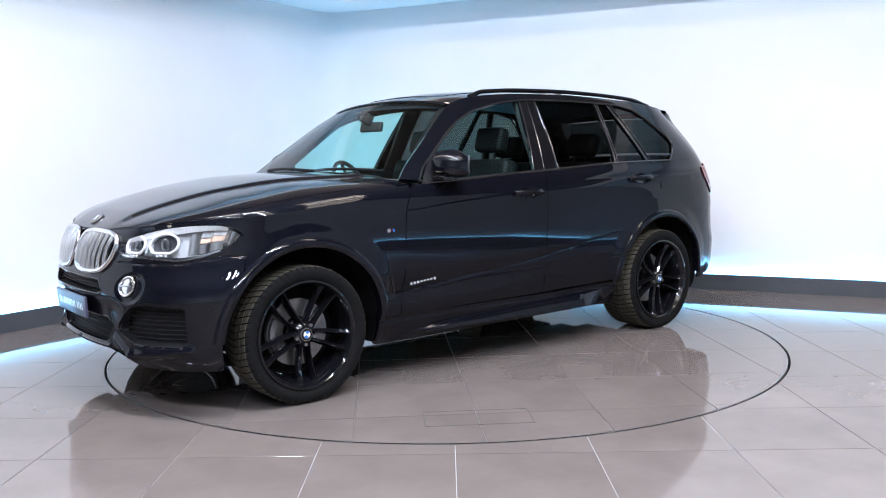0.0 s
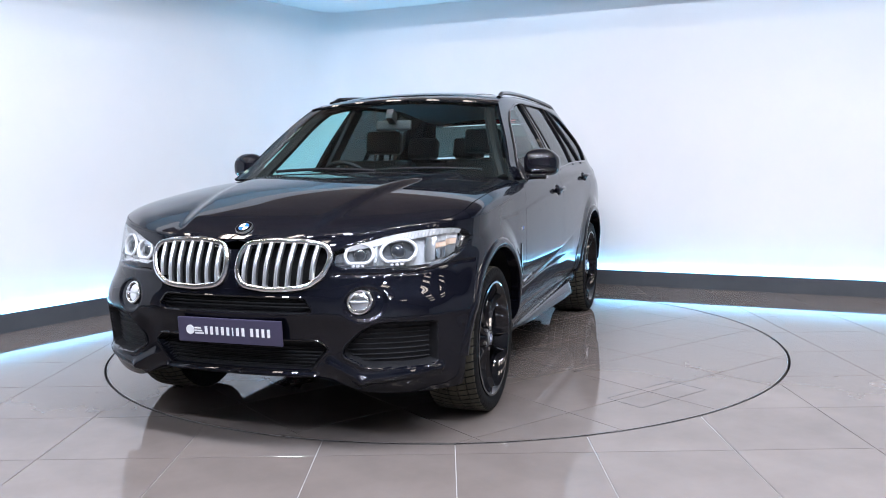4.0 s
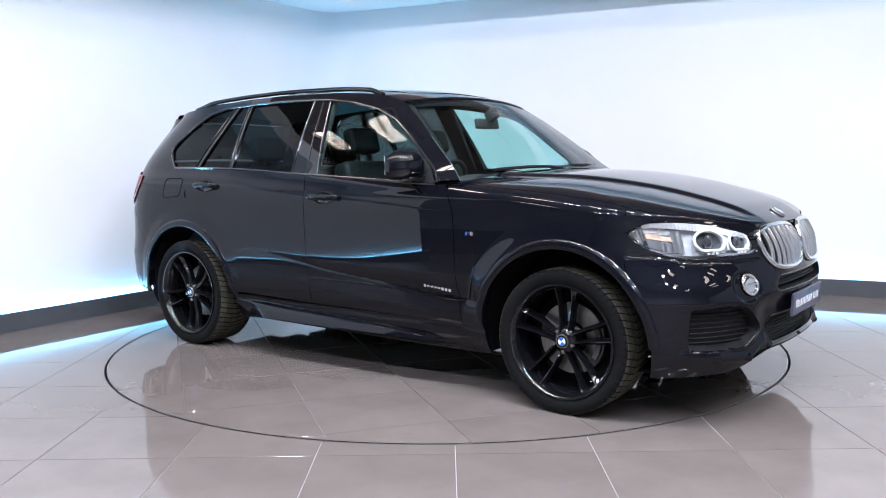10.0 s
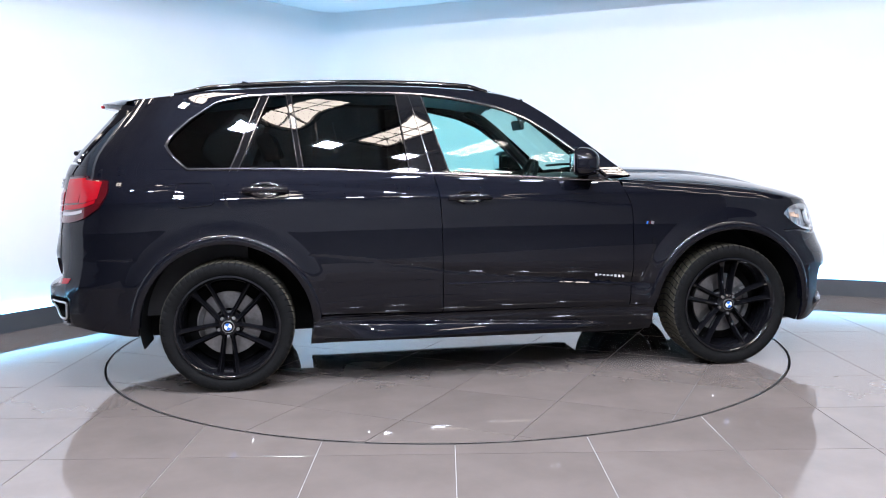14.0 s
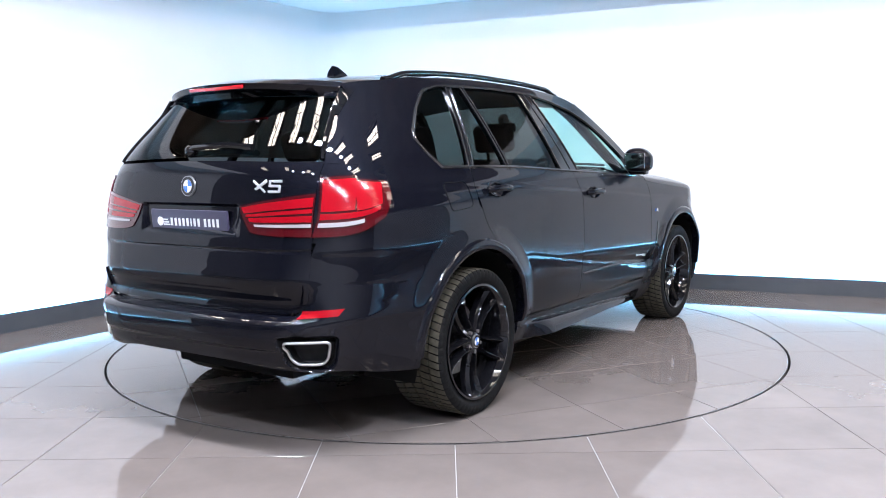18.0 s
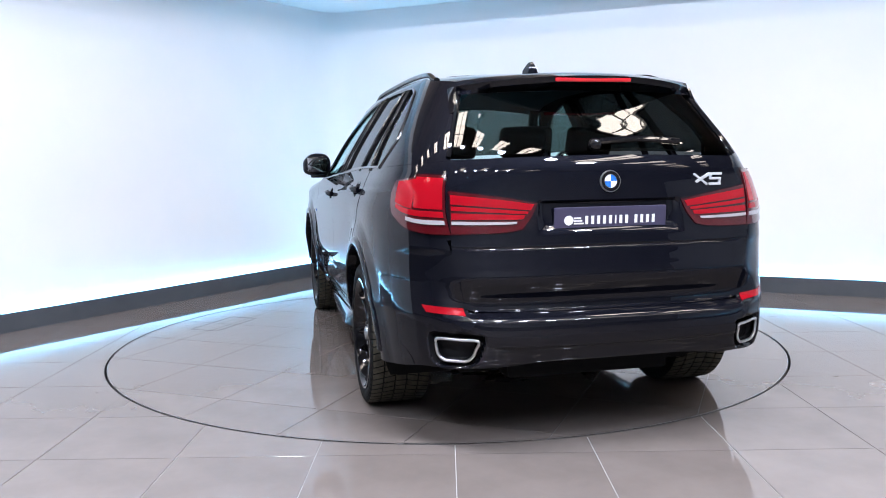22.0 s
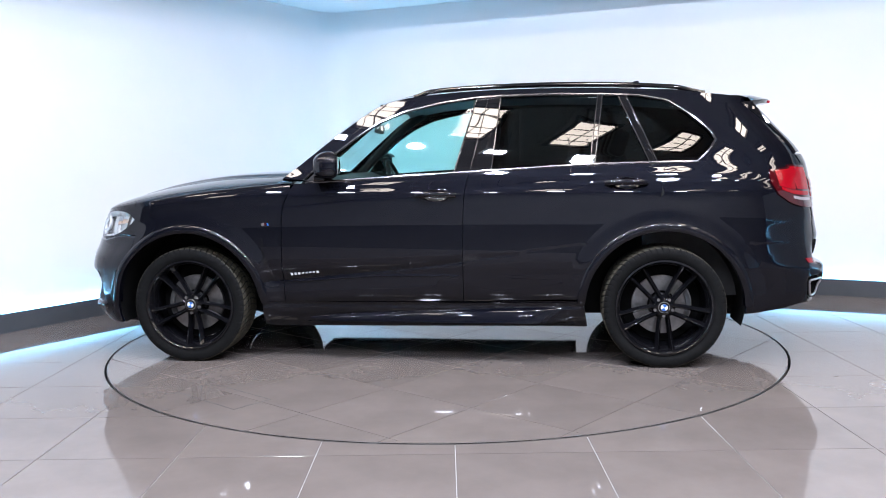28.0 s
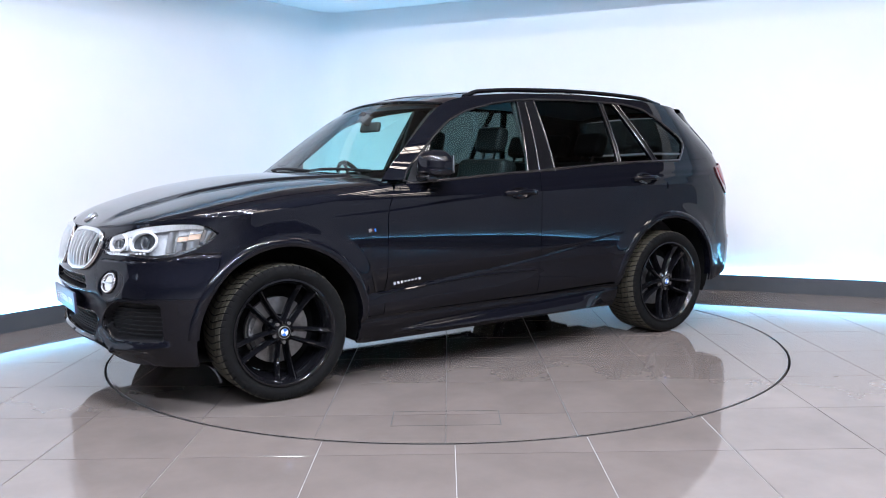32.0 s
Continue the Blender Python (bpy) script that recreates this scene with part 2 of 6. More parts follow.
floor = tagged(ring_mesh("floor", HOLE, 13.0, -0.0035, M_GROUT, square_outline), "polished grey square tiles with light joints", "floor", kind="structure")
pit = tagged(mesh_object("floor_pit", *prism([(2.6 * math.cos(a), 2.6 * math.sin(a)) for a in np.linspace(0, 2 * math.pi, 64, False)], -0.2, -0.12), M_GAP), "dark pit under the turntable", "pit", kind="structure")
tagged(mesh_object("trim_gap", [(HOLE * math.cos(a), HOLE * math.sin(a), z) for z in (-0.12, -0.001) for a in np.linspace(0, 2 * math.pi, 128, False)], [(k, (k + 1) % 128, 128 + (k + 1) % 128, 128 + k) for k in range(128)], M_GAP), "dark edge of the round opening in the floor", "edging", kind="structure")


def clip_to_circle(square, radius, inside):
    """The pieces of a square that lie inside (or outside) a circle round the origin, as lists of points."""
    pts = []
    for i in range(4):
        a, b = np.array(square[i]), np.array(square[(i + 1) % 4])
        for k in range(60):
            pts.append(a + (b - a) * k / 60)
    keep = [(np.hypot(*p) < radius) == inside for p in pts]
    if all(keep):
        return [[tuple(p) for p in square]]
    if not any(keep):
        return []
    n, start = len(pts), next(i for i in range(len(pts)) if keep[i] and not keep[i - 1])
    runs, run = [], []
    for k in range(n + 1):
        i = (start + k) % n
        if k < n and keep[i]:
            run.append(pts[i])
        elif run:
            runs.append(run)
            run = []
    out = []
    for run in runs:
        a0, a1 = math.atan2(run[-1][1], run[-1][0]), math.atan2(run[0][1], run[0][0])
        d = (a1 - a0 + math.pi) % (2 * math.pi) - math.pi
        arc = [np.array((radius * math.cos(a0 + d * k / 10), radius * math.sin(a0 + d * k / 10))) for k in range(11)]
        corners = [p for j, p in enumerate(run) if j in (0, len(run) - 1) or any(np.hypot(*(p - np.array(q))) < 1e-6 for q in square)]
        poly = corners[:-1] + arc[:-1] if np.hypot(*(corners[-1] - arc[0])) < 0.02 else corners + arc[:-1]
        clean = [poly[0]]
        for p in poly[1:]:
            if np.hypot(*(p - clean[-1])) > 0.004:
                clean.append(p)
        area = 0.5 * sum(clean[i - 1][0] * clean[i][1] - clean[i][0] * clean[i - 1][1] for i in range(len(clean)))
        if len(clean) > 2 and abs(area) > 3e-4:
            out.append([tuple(p) for p in clean])
    return out


def lay_tiles(parent, m, radius, inside, span, skip):
    """Square tiles in rows; whole ones share one mesh, those that the circle cuts have their own."""
    whole = None
    half = PITCH / 2 - JOINT / 2
    for i in range(-span, span):
        for j in range(-span, span):
            c = m @ Vector((TILE_X + PITCH * (i + 0.5), TILE_Y + PITCH * (j + 0.5), 0)) if not inside else m @ Vector((PITCH * (i + 0.5), PITCH * (j + 0.5), 0))
            if skip(c):
                continue
            ax, ay = m.to_3x3() @ Vector((half, 0, 0)), m.to_3x3() @ Vector((0, half, 0))
            square = [tuple((c + sx * ax + sy * ay).to_2d()) for sx, sy in ((-1, -1), (1, -1), (1, 1), (-1, 1))]
            pieces = clip_to_circle([np.array(p) for p in square], radius, inside)
            if len(pieces) == 1 and len(pieces[0]) == 4 and np.hypot(pieces[0][0][0] - square[0][0], pieces[0][0][1] - square[0][1]) < 1e-6:
                if whole is None:
                    whole = mesh_object("tile", *prism([(-half, -half), (half, -half), (half, half), (-half, half)], -0.01, 0.0, 0.0005), M_TILE, parent)
                    whole.matrix_local = Matrix.Translation((c.x, c.y, 0)) @ m.to_3x3().to_4x4()
                else:
                    one = new("tile", whole.data)
                    one.parent = parent
                    one.matrix_local = Matrix.Translation((c.x, c.y, 0)) @ m.to_3x3().to_4x4()
                continue
            for points in pieces:
                mesh_object("tile", *prism(points, -0.01, 0.0, 0.0005), M_TILE, parent)


def behind_walls(c):
    nl, nr = np.array((-0.844, 0.537)), np.array((0.417, 0.909))
    p = np.array((c.x, c.y)) - CORNER
    return p @ nl > 0.4 or p @ nr > 0.4 or c.y < -6.57 or abs(c.x - 0.03) > 6


lay_tiles(floor, Matrix(), HOLE, False, 14, behind_walls)

turntable = tagged(new("turntable"), "round turntable flush with the floor, paved with polished grey tiles", "turntable")
mesh_object("disc", *prism([(DISC * math.cos(a), DISC * math.sin(a)) for a in np.linspace(0, 2 * math.pi, 160, False)], -0.1, -0.0035), M_DISCJOINT, turntable)
ring_mesh("edge_ring", DISC - 0.004, DISC, 0.0004, M_STEEL, segments=160).parent = turntable
for u0, v0, du, dv in ((1.857, 0.262, 0.235, 0.004), (1.857, -0.262, 0.235, 0.004), (1.742, 0, 0.004, 0.528), (1.973, 0, 0.004, 0.528)):
    part("hatch_seam", box(bmesh.new(), (du, dv, 0.002), pose(0, 0, 0, 0, 0, 55.6) @ pose(u0, v0, -0.0004)), M_GAP, turntable, "dark seam of a small hatch")
lay_tiles(turntable, pose(0, 0, 0, 0, 0, 55.6), DISC - 0.004, True, 6, lambda c: False)


# ---- materials of the car ----
def upright_gloss(mat):
    """Gloss as a polarising filter leaves it: weaker on upright faces that are seen aslant, full on level faces."""
    slant = node(mat, "ShaderNodeLayerWeight", Blend=0.5)
    curve = mat.node_tree.nodes.new("ShaderNodeValToRGB")
    curve.color_ramp.elements[0].position, curve.color_ramp.elements[1].position = 0.0, 0.92
    curve.color_ramp.elements[0].color, curve.color_ramp.elements[1].color = (1, 1, 1, 1), (0.9, 0.9, 0.9, 1)
    for at, value in ((0.14, 0.78), (0.34, 0.56), (0.58, 0.48), (0.76, 0.55)):
        curve.color_ramp.elements.new(at).color = (value, value, value, 1)
    wire(mat, slant, "Facing", curve, "Fac")
    face = node(mat, "ShaderNodeNewGeometry")
    split = node(mat, "ShaderNodeSeparateXYZ")
    wire(mat, face, "Normal", split, "Vector")
    level = node(mat, "ShaderNodeMapRange", From_Min=0.35, From_Max=0.75)
    wire(mat, split, "Z", level, "Value")
    whole = node(mat, "ShaderNodeMapRange", To_Max=1.0)
    wire(mat, level, "Result", whole, "Value")
    wire(mat, curve, "Color", whole, "To Min")
    return whole


def car_paint():
    mat = material("black metallic paint", (0.002, 0.0024, 0.005), 0.40, 0.0, Coat_Weight=1.0, Coat_Roughness=0.012, Coat_IOR=1.5, Specular_IOR_Level=0.025, Specular_Tint=(0.55, 0.64, 1.0, 1))
    at = node(mat, "ShaderNodeTexCoord")
    flake = node(mat, "ShaderNodeTexVoronoi", Scale=900.0)
    wire(mat, at, "Object", flake, "Vector")
    ramp = mat.node_tree.nodes.new("ShaderNodeValToRGB")
    ramp.color_ramp.elements[0].color, ramp.color_ramp.elements[1].color = (0.0035, 0.0038, 0.0066, 1), (0.0020, 0.0022, 0.0038, 1)
    wire(mat, flake, "Distance", ramp, "Fac")
    wire(mat, ramp, "Color", bsdf_of(mat), "Base Color")
    wave = node(mat, "ShaderNodeTexNoise", Scale=240.0, Detail=1.0)
    wire(mat, at, "Object", wave, "Vector")
    peel = node(mat, "ShaderNodeBump", Strength=0.004, Distance=0.0005)
    wire(mat, wave, "Fac", peel, "Height")
    wire(mat, peel, "Normal", bsdf_of(mat), "Coat Normal")
    wire(mat, upright_gloss(mat), "Result", bsdf_of(mat), "Coat Weight")
    return mat


def pane(name, tint, gloss=0.02, upright=False, least=0.04):
    """A thin pane: clear or tinted straight through, with the surface's own gloss."""
    mat = bpy.data.materials.new(name)
    mat.use_nodes = True
    tree = mat.node_tree
    tree.nodes.remove(tree.nodes["Principled BSDF"])
    clear, shine, mix, slant, power, fresnel = (tree.nodes.new(k) for k in ("ShaderNodeBsdfTransparent", "ShaderNodeBsdfGlossy", "ShaderNodeMixShader", "ShaderNodeLayerWeight", "ShaderNodeMath", "ShaderNodeMapRange"))
    clear.inputs["Color"].default_value = (*tint, 1)
    shine.inputs["Roughness"].default_value = gloss
    slant.inputs["Blend"].default_value = 0.5
    power.operation = "POWER"
    power.inputs[1].default_value = 5.0
    fresnel.inputs["To Min"].default_value = least
    tree.links.new(slant.outputs["Facing"], power.inputs[0])
    tree.links.new(power.outputs[0], fresnel.inputs["Value"])
    tree.links.new(fresnel.outputs[0], mix.inputs[0])
    if upright:
        weaker = tree.nodes.new("ShaderNodeMath")
        weaker.operation = "MULTIPLY"
        tree.links.new(fresnel.outputs[0], weaker.inputs[0])
        tree.links.new(upright_gloss(mat).outputs["Result"], weaker.inputs[1])
        tree.links.new(weaker.outputs[0], mix.inputs[0])
    tree.links.new(clear.outputs[0], mix.inputs[1])
    tree.links.new(shine.outputs[0], mix.inputs[2])
    tree.links.new(mix.outputs[0], tree.nodes["Material Output"].inputs["Surface"])
    return mat


M_PAINT = car_paint()
M_GLOSSBLACK = material("gloss black trim", (0.005, 0.005, 0.006), 0.025)
M_PLASTIC = mottle(material("textured black plastic", (0.012, 0.012, 0.013), 0.5, Specular_IOR_Level=0.12), (0.009, 0.009, 0.01), (0.016, 0.016, 0.017), 20.0, rough=(0.4, 0.6), bump=0.25, bump_scale=700)
M_EDGE = material("dark polished window trim", (0.12, 0.12, 0.125), 0.16, 0.9)
M_DARK = material("unlit black lining", (0.006, 0.006, 0.006), 0.8, Specular_IOR_Level=0.08)
M_CHROME = mottle(material("bright chrome", (0.75, 0.76, 0.77), 0.09, 1.0), (0.70, 0.71, 0.72), (0.8, 0.8, 0.81), 12.0, rough=(0.06, 0.14))
M_SATIN = mottle(material("satin silver", (0.62, 0.63, 0.63), 0.3, 1.0), (0.56, 0.57, 0.57), (0.66, 0.67, 0.67), 14.0, rough=(0.24, 0.36))
M_SILVER = material("silver badge", (0.66, 0.67, 0.68), 0.3, 0.45)
M_GLASS = pane("clear lamp glass", (0.93, 0.95, 0.96))
M_SCREEN = pane("pale green windscreen glass", (0.70, 0.90, 0.87), least=0.085)
M_DOORGLASS = pane("green tinted door glass", (0.58, 0.88, 0.84), upright=True)
M_PRIVACY = pane("dark privacy glass", (0.08, 0.09, 0.09), upright=True)
M_REARGLASS = pane("dark rear glass", (0.085, 0.11, 0.11))
M_TYRE = mottle(material("worn tyre rubber", (0.03, 0.029, 0.027), 0.75, Specular_IOR_Level=0.12), (0.004, 0.004, 0.004), (0.007, 0.007, 0.007), 16.0, rough=(0.6, 0.85), bump=0.25, bump_scale=500)
M_TREAD = mottle(material("dusty tyre tread", (0.08, 0.072, 0.055), 0.85, Specular_IOR_Level=0.3), (0.035, 0.031, 0.022), (0.07, 0.062, 0.043), 22.0, bump=0.3, bump_scale=300)
M_RIM = material("gloss black alloy", (0.004, 0.004, 0.005), 0.05)
M_BRAKE = mottle(material("machined brake steel", (0.4, 0.4, 0.4), 0.35, 1.0), (0.24, 0.235, 0.23), (0.36, 0.355, 0.35), 30.0, rough=(0.3, 0.5))
M_CALIPER = mottle(material("cast grey caliper", (0.12, 0.12, 0.12), 0.55, 0.3), (0.1, 0.1, 0.1), (0.16, 0.16, 0.16), 20.0)
M_RED = material("red lamp lens", (0.27, 0.003, 0.008), 0.12, Coat_Weight=0.2, Coat_Roughness=0.02, Specular_IOR_Level=0.3)
M_REDDARK = material("deep red lamp lens", (0.055, 0.002, 0.004), 0.08, Coat_Weight=0.5, Coat_Roughness=0.02)
M_REDLIGHT = material("bright red light guide", (0.70, 0.015, 0.025), 0.15, Coat_Weight=1.0, Coat_Roughness=0.02)
M_WHITELENS = material("milky white lens", (0.75, 0.75, 0.75), 0.2, Coat_Weight=1.0, Coat_Roughness=0.03)
M_REVERSE = material("silvery clear lens", (0.30, 0.28, 0.29), 0.12, Coat_Weight=1.0, Coat_Roughness=0.03)
M_AMBER = material("amber reflector", (0.74, 0.52, 0.38), 0.2, Coat_Weight=1.0)
M_BLUE = material("blue enamel", (0.02, 0.14, 0.50), 0.15, Coat_Weight=1.0)
M_WHITE = material("white enamel", (0.8, 0.8, 0.8), 0.2, Coat_Weight=1.0)
M_PLATE = mottle(material("slate purple plate", (0.085, 0.075, 0.135), 0.3), (0.045, 0.040, 0.072), (0.055, 0.048, 0.086), 15.0)
M_LEATHER = mottle(material("black seat leather", (0.02, 0.02, 0.021), 0.5, Specular_IOR_Level=0.15), (0.008, 0.008, 0.0085), (0.013, 0.0125, 0.0125), 9.0, rough=(0.4, 0.6), bump=0.3, bump_scale=260)
M_DASH = mottle(material("grey dashboard plastic", (0.05, 0.05, 0.05), 0.6), (0.022, 0.022, 0.023), (0.034, 0.034, 0.035), 12.0, bump=0.25, bump_scale=500)
M_HEADLINER = mottle(material("grey roof lining", (0.25, 0.25, 0.25), 0.9), (0.22, 0.22, 0.22), (0.28, 0.28, 0.28), 30.0)
M_MIRROR = material("mirror glass", (0.85, 0.87, 0.88), 0.02, 1.0)


# ---- the car's surface ----
def smooth_table(pairs):
    """A smooth curve through the pairs (x ascending), flat beyond the ends."""
    xs, ys = (np.array(v, float) for v in zip(*sorted(pairs)))
    d = np.diff(ys) / np.diff(xs)
    t = np.zeros(len(xs))
    t[0], t[-1] = d[0], d[-1]
    for i in range(1, len(xs) - 1):
        if d[i - 1] * d[i] > 0:
            w1, w2 = 2 * (xs[i + 1] - xs[i]) + xs[i] - xs[i - 1], xs[i + 1] - xs[i] + 2 * (xs[i] - xs[i - 1])
            t[i] = (w1 + w2) / (w1 / d[i - 1] + w2 / d[i])

    def value(x):
        x = np.clip(np.asarray(x, float), xs[0], xs[-1])
        i = np.clip(np.searchsorted(xs, x, side="right") - 1, 0, len(xs) - 2)
        h = xs[i + 1] - xs[i]
        s = (x - xs[i]) / h
        return (2 * s**3 - 3 * s**2 + 1) * ys[i] + (s**3 - 2 * s**2 + s) * h * t[i] + (3 * s**2 - 2 * s**3) * ys[i + 1] + (s**3 - s**2) * h * t[i + 1]

    return value


def step(a, b, x):
    s = np.clip((np.asarray(x, float) - a) / (b - a), 0, 1)
    return s * s * (3 - 2 * s)


WHEELBASE, HUB = 1.4665, 0.358
HALF = smooth_table([(0.14, 0.82), (0.20, 0.855), (0.25, 0.872), (0.30, 0.883), (0.345, 0.893), (0.39, 0.918), (0.42, 0.934), (0.45, 0.9425), (0.52, 0.9525), (0.57, 0.9585), (0.60, 0.9642), (0.66, 0.9689), (0.70, 0.9694), (0.78, 0.9690), (0.88, 0.9676), (0.98, 0.9642), (1.04, 0.959), (1.09, 0.943), (1.14, 0.925), (1.2, 0.893), (1.3, 0.843), (1.4, 0.787), (1.5, 0.725), (1.6, 0.660), (1.66, 0.615), (1.70, 0.57)])
# the same round the bumpers, which do not tuck in below
WIDE = smooth_table([(0.14, 0.84), (0.20, 0.895), (0.25, 0.922), (0.30, 0.937), (0.40, 0.948), (0.50, 0.956), (0.57, 0.9625), (0.60, 0.9665), (0.68, 0.9690), (0.78, 0.9700), (0.88, 0.9700), (0.98, 0.9675), (1.04, 0.960), (1.09, 0.943), (1.14, 0.925), (1.2, 0.893), (1.3, 0.843), (1.4, 0.787), (1.5, 0.725), (1.6, 0.660), (1.66, 0.615), (1.70, 0.57)])
NOSE = smooth_table([(0.14, 2.14), (0.2, 2.21), (0.25, 2.275), (0.30, 2.322), (0.34, 2.338), (0.45, 2.345), (0.58, 2.358), (0.66, 2.352), (0.72, 2.336), (0.80, 2.316), (0.875, 2.288), (0.93, 2.258), (1.0, 2.20), (1.1, 2.1)])
TAIL = smooth_table([(0.24, -2.33), (0.30, -2.39), (0.36, -2.445), (0.40, -2.478), (0.455, -2.494), (0.475, -2.510), (0.52, -2.515), (0.572, -2.512), (0.590, -2.498), (0.604, -2.452), (0.618, -2.426), (0.65, -2.424), (0.70, -2.442), (0.735, -2.458), (0.76, -2.462), (0.82, -2.452), (0.88, -2.440), (1.0, -2.42), (1.1, -2.41), (1.2, -2.395), (1.26, -2.37), (1.45, -2.215), (1.56, -2.12), (1.62, -2.075), (1.70, -2.03)])
# the tail beside the loading ledge, round the corners
TAIL_CORNER = smooth_table([(0.24, -2.33), (0.30, -2.41), (0.36, -2.46), (0.45, -2.490), (0.565, -2.487), (0.66, -2.462), (0.75, -2.444), (0.85, -2.438), (0.88, -2.44), (1.0, -2.42), (1.1, -2.41), (1.2, -2.395), (1.26, -2.37), (1.45, -2.215), (1.56, -2.12), (1.62, -2.075), (1.70, -2.03)])
BEND_R, POW_F, POW_R = -1.4, 2.3, 4.0


def bend_front(z):
    """Where the straight side ends and the nose begins to round, further forward on the bumper."""
    return 1.82 - 0.22 * step(0.58, 0.82, z)


BELT = smooth_table([(-2.5, 1.216), (-1.65, 1.216), (-1.045, 1.207), (-0.443, 1.177), (0.006, 1.155), (0.482, 1.129), (0.9, 1.112)])
DOOR_RIDGE = smooth_table([(-0.95, 0.742), (-0.75, 0.716), (-0.6, 0.692), (-0.407, 0.664), (-0.169, 0.626), (0.095, 0.594), (0.349, 0.572), (0.594, 0.547), (0.874, 0.518), (1.0, 0.51)])
SHOULDER = smooth_table([(-2.3, 1.12), (-1.116, 1.104), (-0.312, 1.052), (0.416, 1.006), (0.839, 0.969), (1.8, 0.93)])


HANDLES = ((-0.112, 1.040), (-1.240, 1.101))


def relief(x, z):
    """What the side stands proud of its plain form: arch flares, the shoulder crease, the scoop behind the front wheel and the handles' dents."""
    sh = SHOULDER(x)
    out = 0.0035 * step(sh + 0.018, sh - 0.004, z) * step(sh - 0.42, sh - 0.015, z) * step(-2.25, -1.8, x) * step(1.55, 0.9, x)
    for cx in (WHEELBASE, -WHEELBASE):
        r = np.hypot(x - cx, z - HUB)
        out = out + 0.015 * step(0.61, 0.50, r)
    low = DOOR_RIDGE(x)
    room = np.maximum(0.700 - low, 0.004)
    deep = 0.036 * np.clip(room / 0.20, 0, 1) * step(0.990, 0.958, x)
    above = (1 - np.clip((z - low) / room, 0, 1)) ** 3
    below = 1 - 0.20 * step(low, low - 0.014, z) - 4.6 * np.clip(low - 0.010 - z, 0, 0.12)
    out = out - deep * np.where(z < low, below, above)
    for hx, hz in HANDLES:
        e = np.sqrt(((x - hx + 0.004) / 0.086) ** 2 + ((z - hz) / 0.037) ** 2)
        out = out - 0.017 * step(1.0, 0.45, e)
    return out


def side_y(x, z):
    """Half width of the body at x and z."""
    x, z = np.broadcast_arrays(np.asarray(x, float), np.asarray(z, float))
    ends = np.maximum(step(1.05, 1.45, x), step(-1.05, -1.45, x))
    w = HALF(z) * (1 - ends) + WIDE(z) * ends
    bend = bend_front(z)
    f = np.clip((x - bend) / (NOSE(z) - bend), 0, 1)
    r = np.clip((BEND_R - x) / (BEND_R - TAIL_CORNER(z)), 0, 1)
    k = (1 - f**POW_F) ** (1 / POW_F) * (1 - r**POW_R) ** (1 / POW_R)
    k = k * (1 - 0.035 * step(1.1, 1.25, z) * np.clip((x + 0.3) / 1.1, 0, 1) ** 2)
    return w * k + relief(x, z) * np.minimum(1, 3 * k)


def end_point(q, z, rear=False):
    """A point of the nose or tail; q from 0 on the middle line to +-1 where the straight side begins."""
    q, z = np.broadcast_arrays(np.asarray(q, float), np.asarray(z, float))
    a, (bend, far, power) = np.abs(q) * np.pi / 2, ((BEND_R, TAIL(z), POW_R) if rear else (bend_front(z), NOSE(z), POW_F))
    if rear:
        corner = step(0.60, 0.80, np.sin(a).clip(0, 1) ** (2 / power))
        far = far * (1 - corner) + TAIL_CORNER(z) * corner
    x = bend + (far - bend) * np.cos(a).clip(0, 1) ** (2 / power)
    k = np.sin(a).clip(0, 1) ** (2 / power)
    y = WIDE(z) * k + relief(x, z) * k**3
    return np.stack([x, y * np.sign(q), z], -1)


def q_of_y(y, z, rear=False):
    power = POW_R if rear else POW_F
    return np.sign(y) * np.arcsin(np.clip(np.abs(y) / WIDE(z), 0, 1) ** (power / 2)) * 2 / np.pi


def q_of_x(x, z, rear=False):
    bend, far, power = (BEND_R, TAIL_CORNER(z), POW_R) if rear else (bend_front(z), NOSE(z), POW_F)
    return np.arccos(np.clip((x - bend) / (far - bend), 0, 1) ** (power / 2)) * 2 / np.pi


def line(points, smooth=True):
    """A curve in 0..1 through 2D or 3D points, by their distance; smooth (Catmull-Rom) or straight from point to point."""
    p = np.array(points, float)
    s = np.concatenate([[0], np.cumsum(np.sqrt((np.diff(p, axis=0) ** 2).sum(1)))])
    s = s / s[-1]
    if not smooth or len(p) < 3:
        return lambda u: np.stack([np.interp(u, s, p[:, k]) for k in range(p.shape[1])], -1)
    t = np.zeros_like(p)
    t[1:-1] = (p[2:] - p[:-2]) / (s[2:] - s[:-2])[:, None]
    t[0], t[-1] = (p[1] - p[0]) / (s[1] - s[0]), (p[-1] - p[-2]) / (s[-1] - s[-2])

    def value(u):
        u = np.clip(np.asarray(u, float), 0, 1)
        i = np.clip(np.searchsorted(s, u, side="right") - 1, 0, len(s) - 2)
        h = (s[i + 1] - s[i])[..., None]
        e = ((u - s[i]) / (s[i + 1] - s[i]))[..., None]
        return (2 * e**3 - 3 * e**2 + 1) * p[i] + (e**3 - 2 * e**2 + e) * h * t[i] + (3 * e**2 - 2 * e**3) * p[i + 1] + (e**3 - e**2) * h * t[i + 1]

    return value


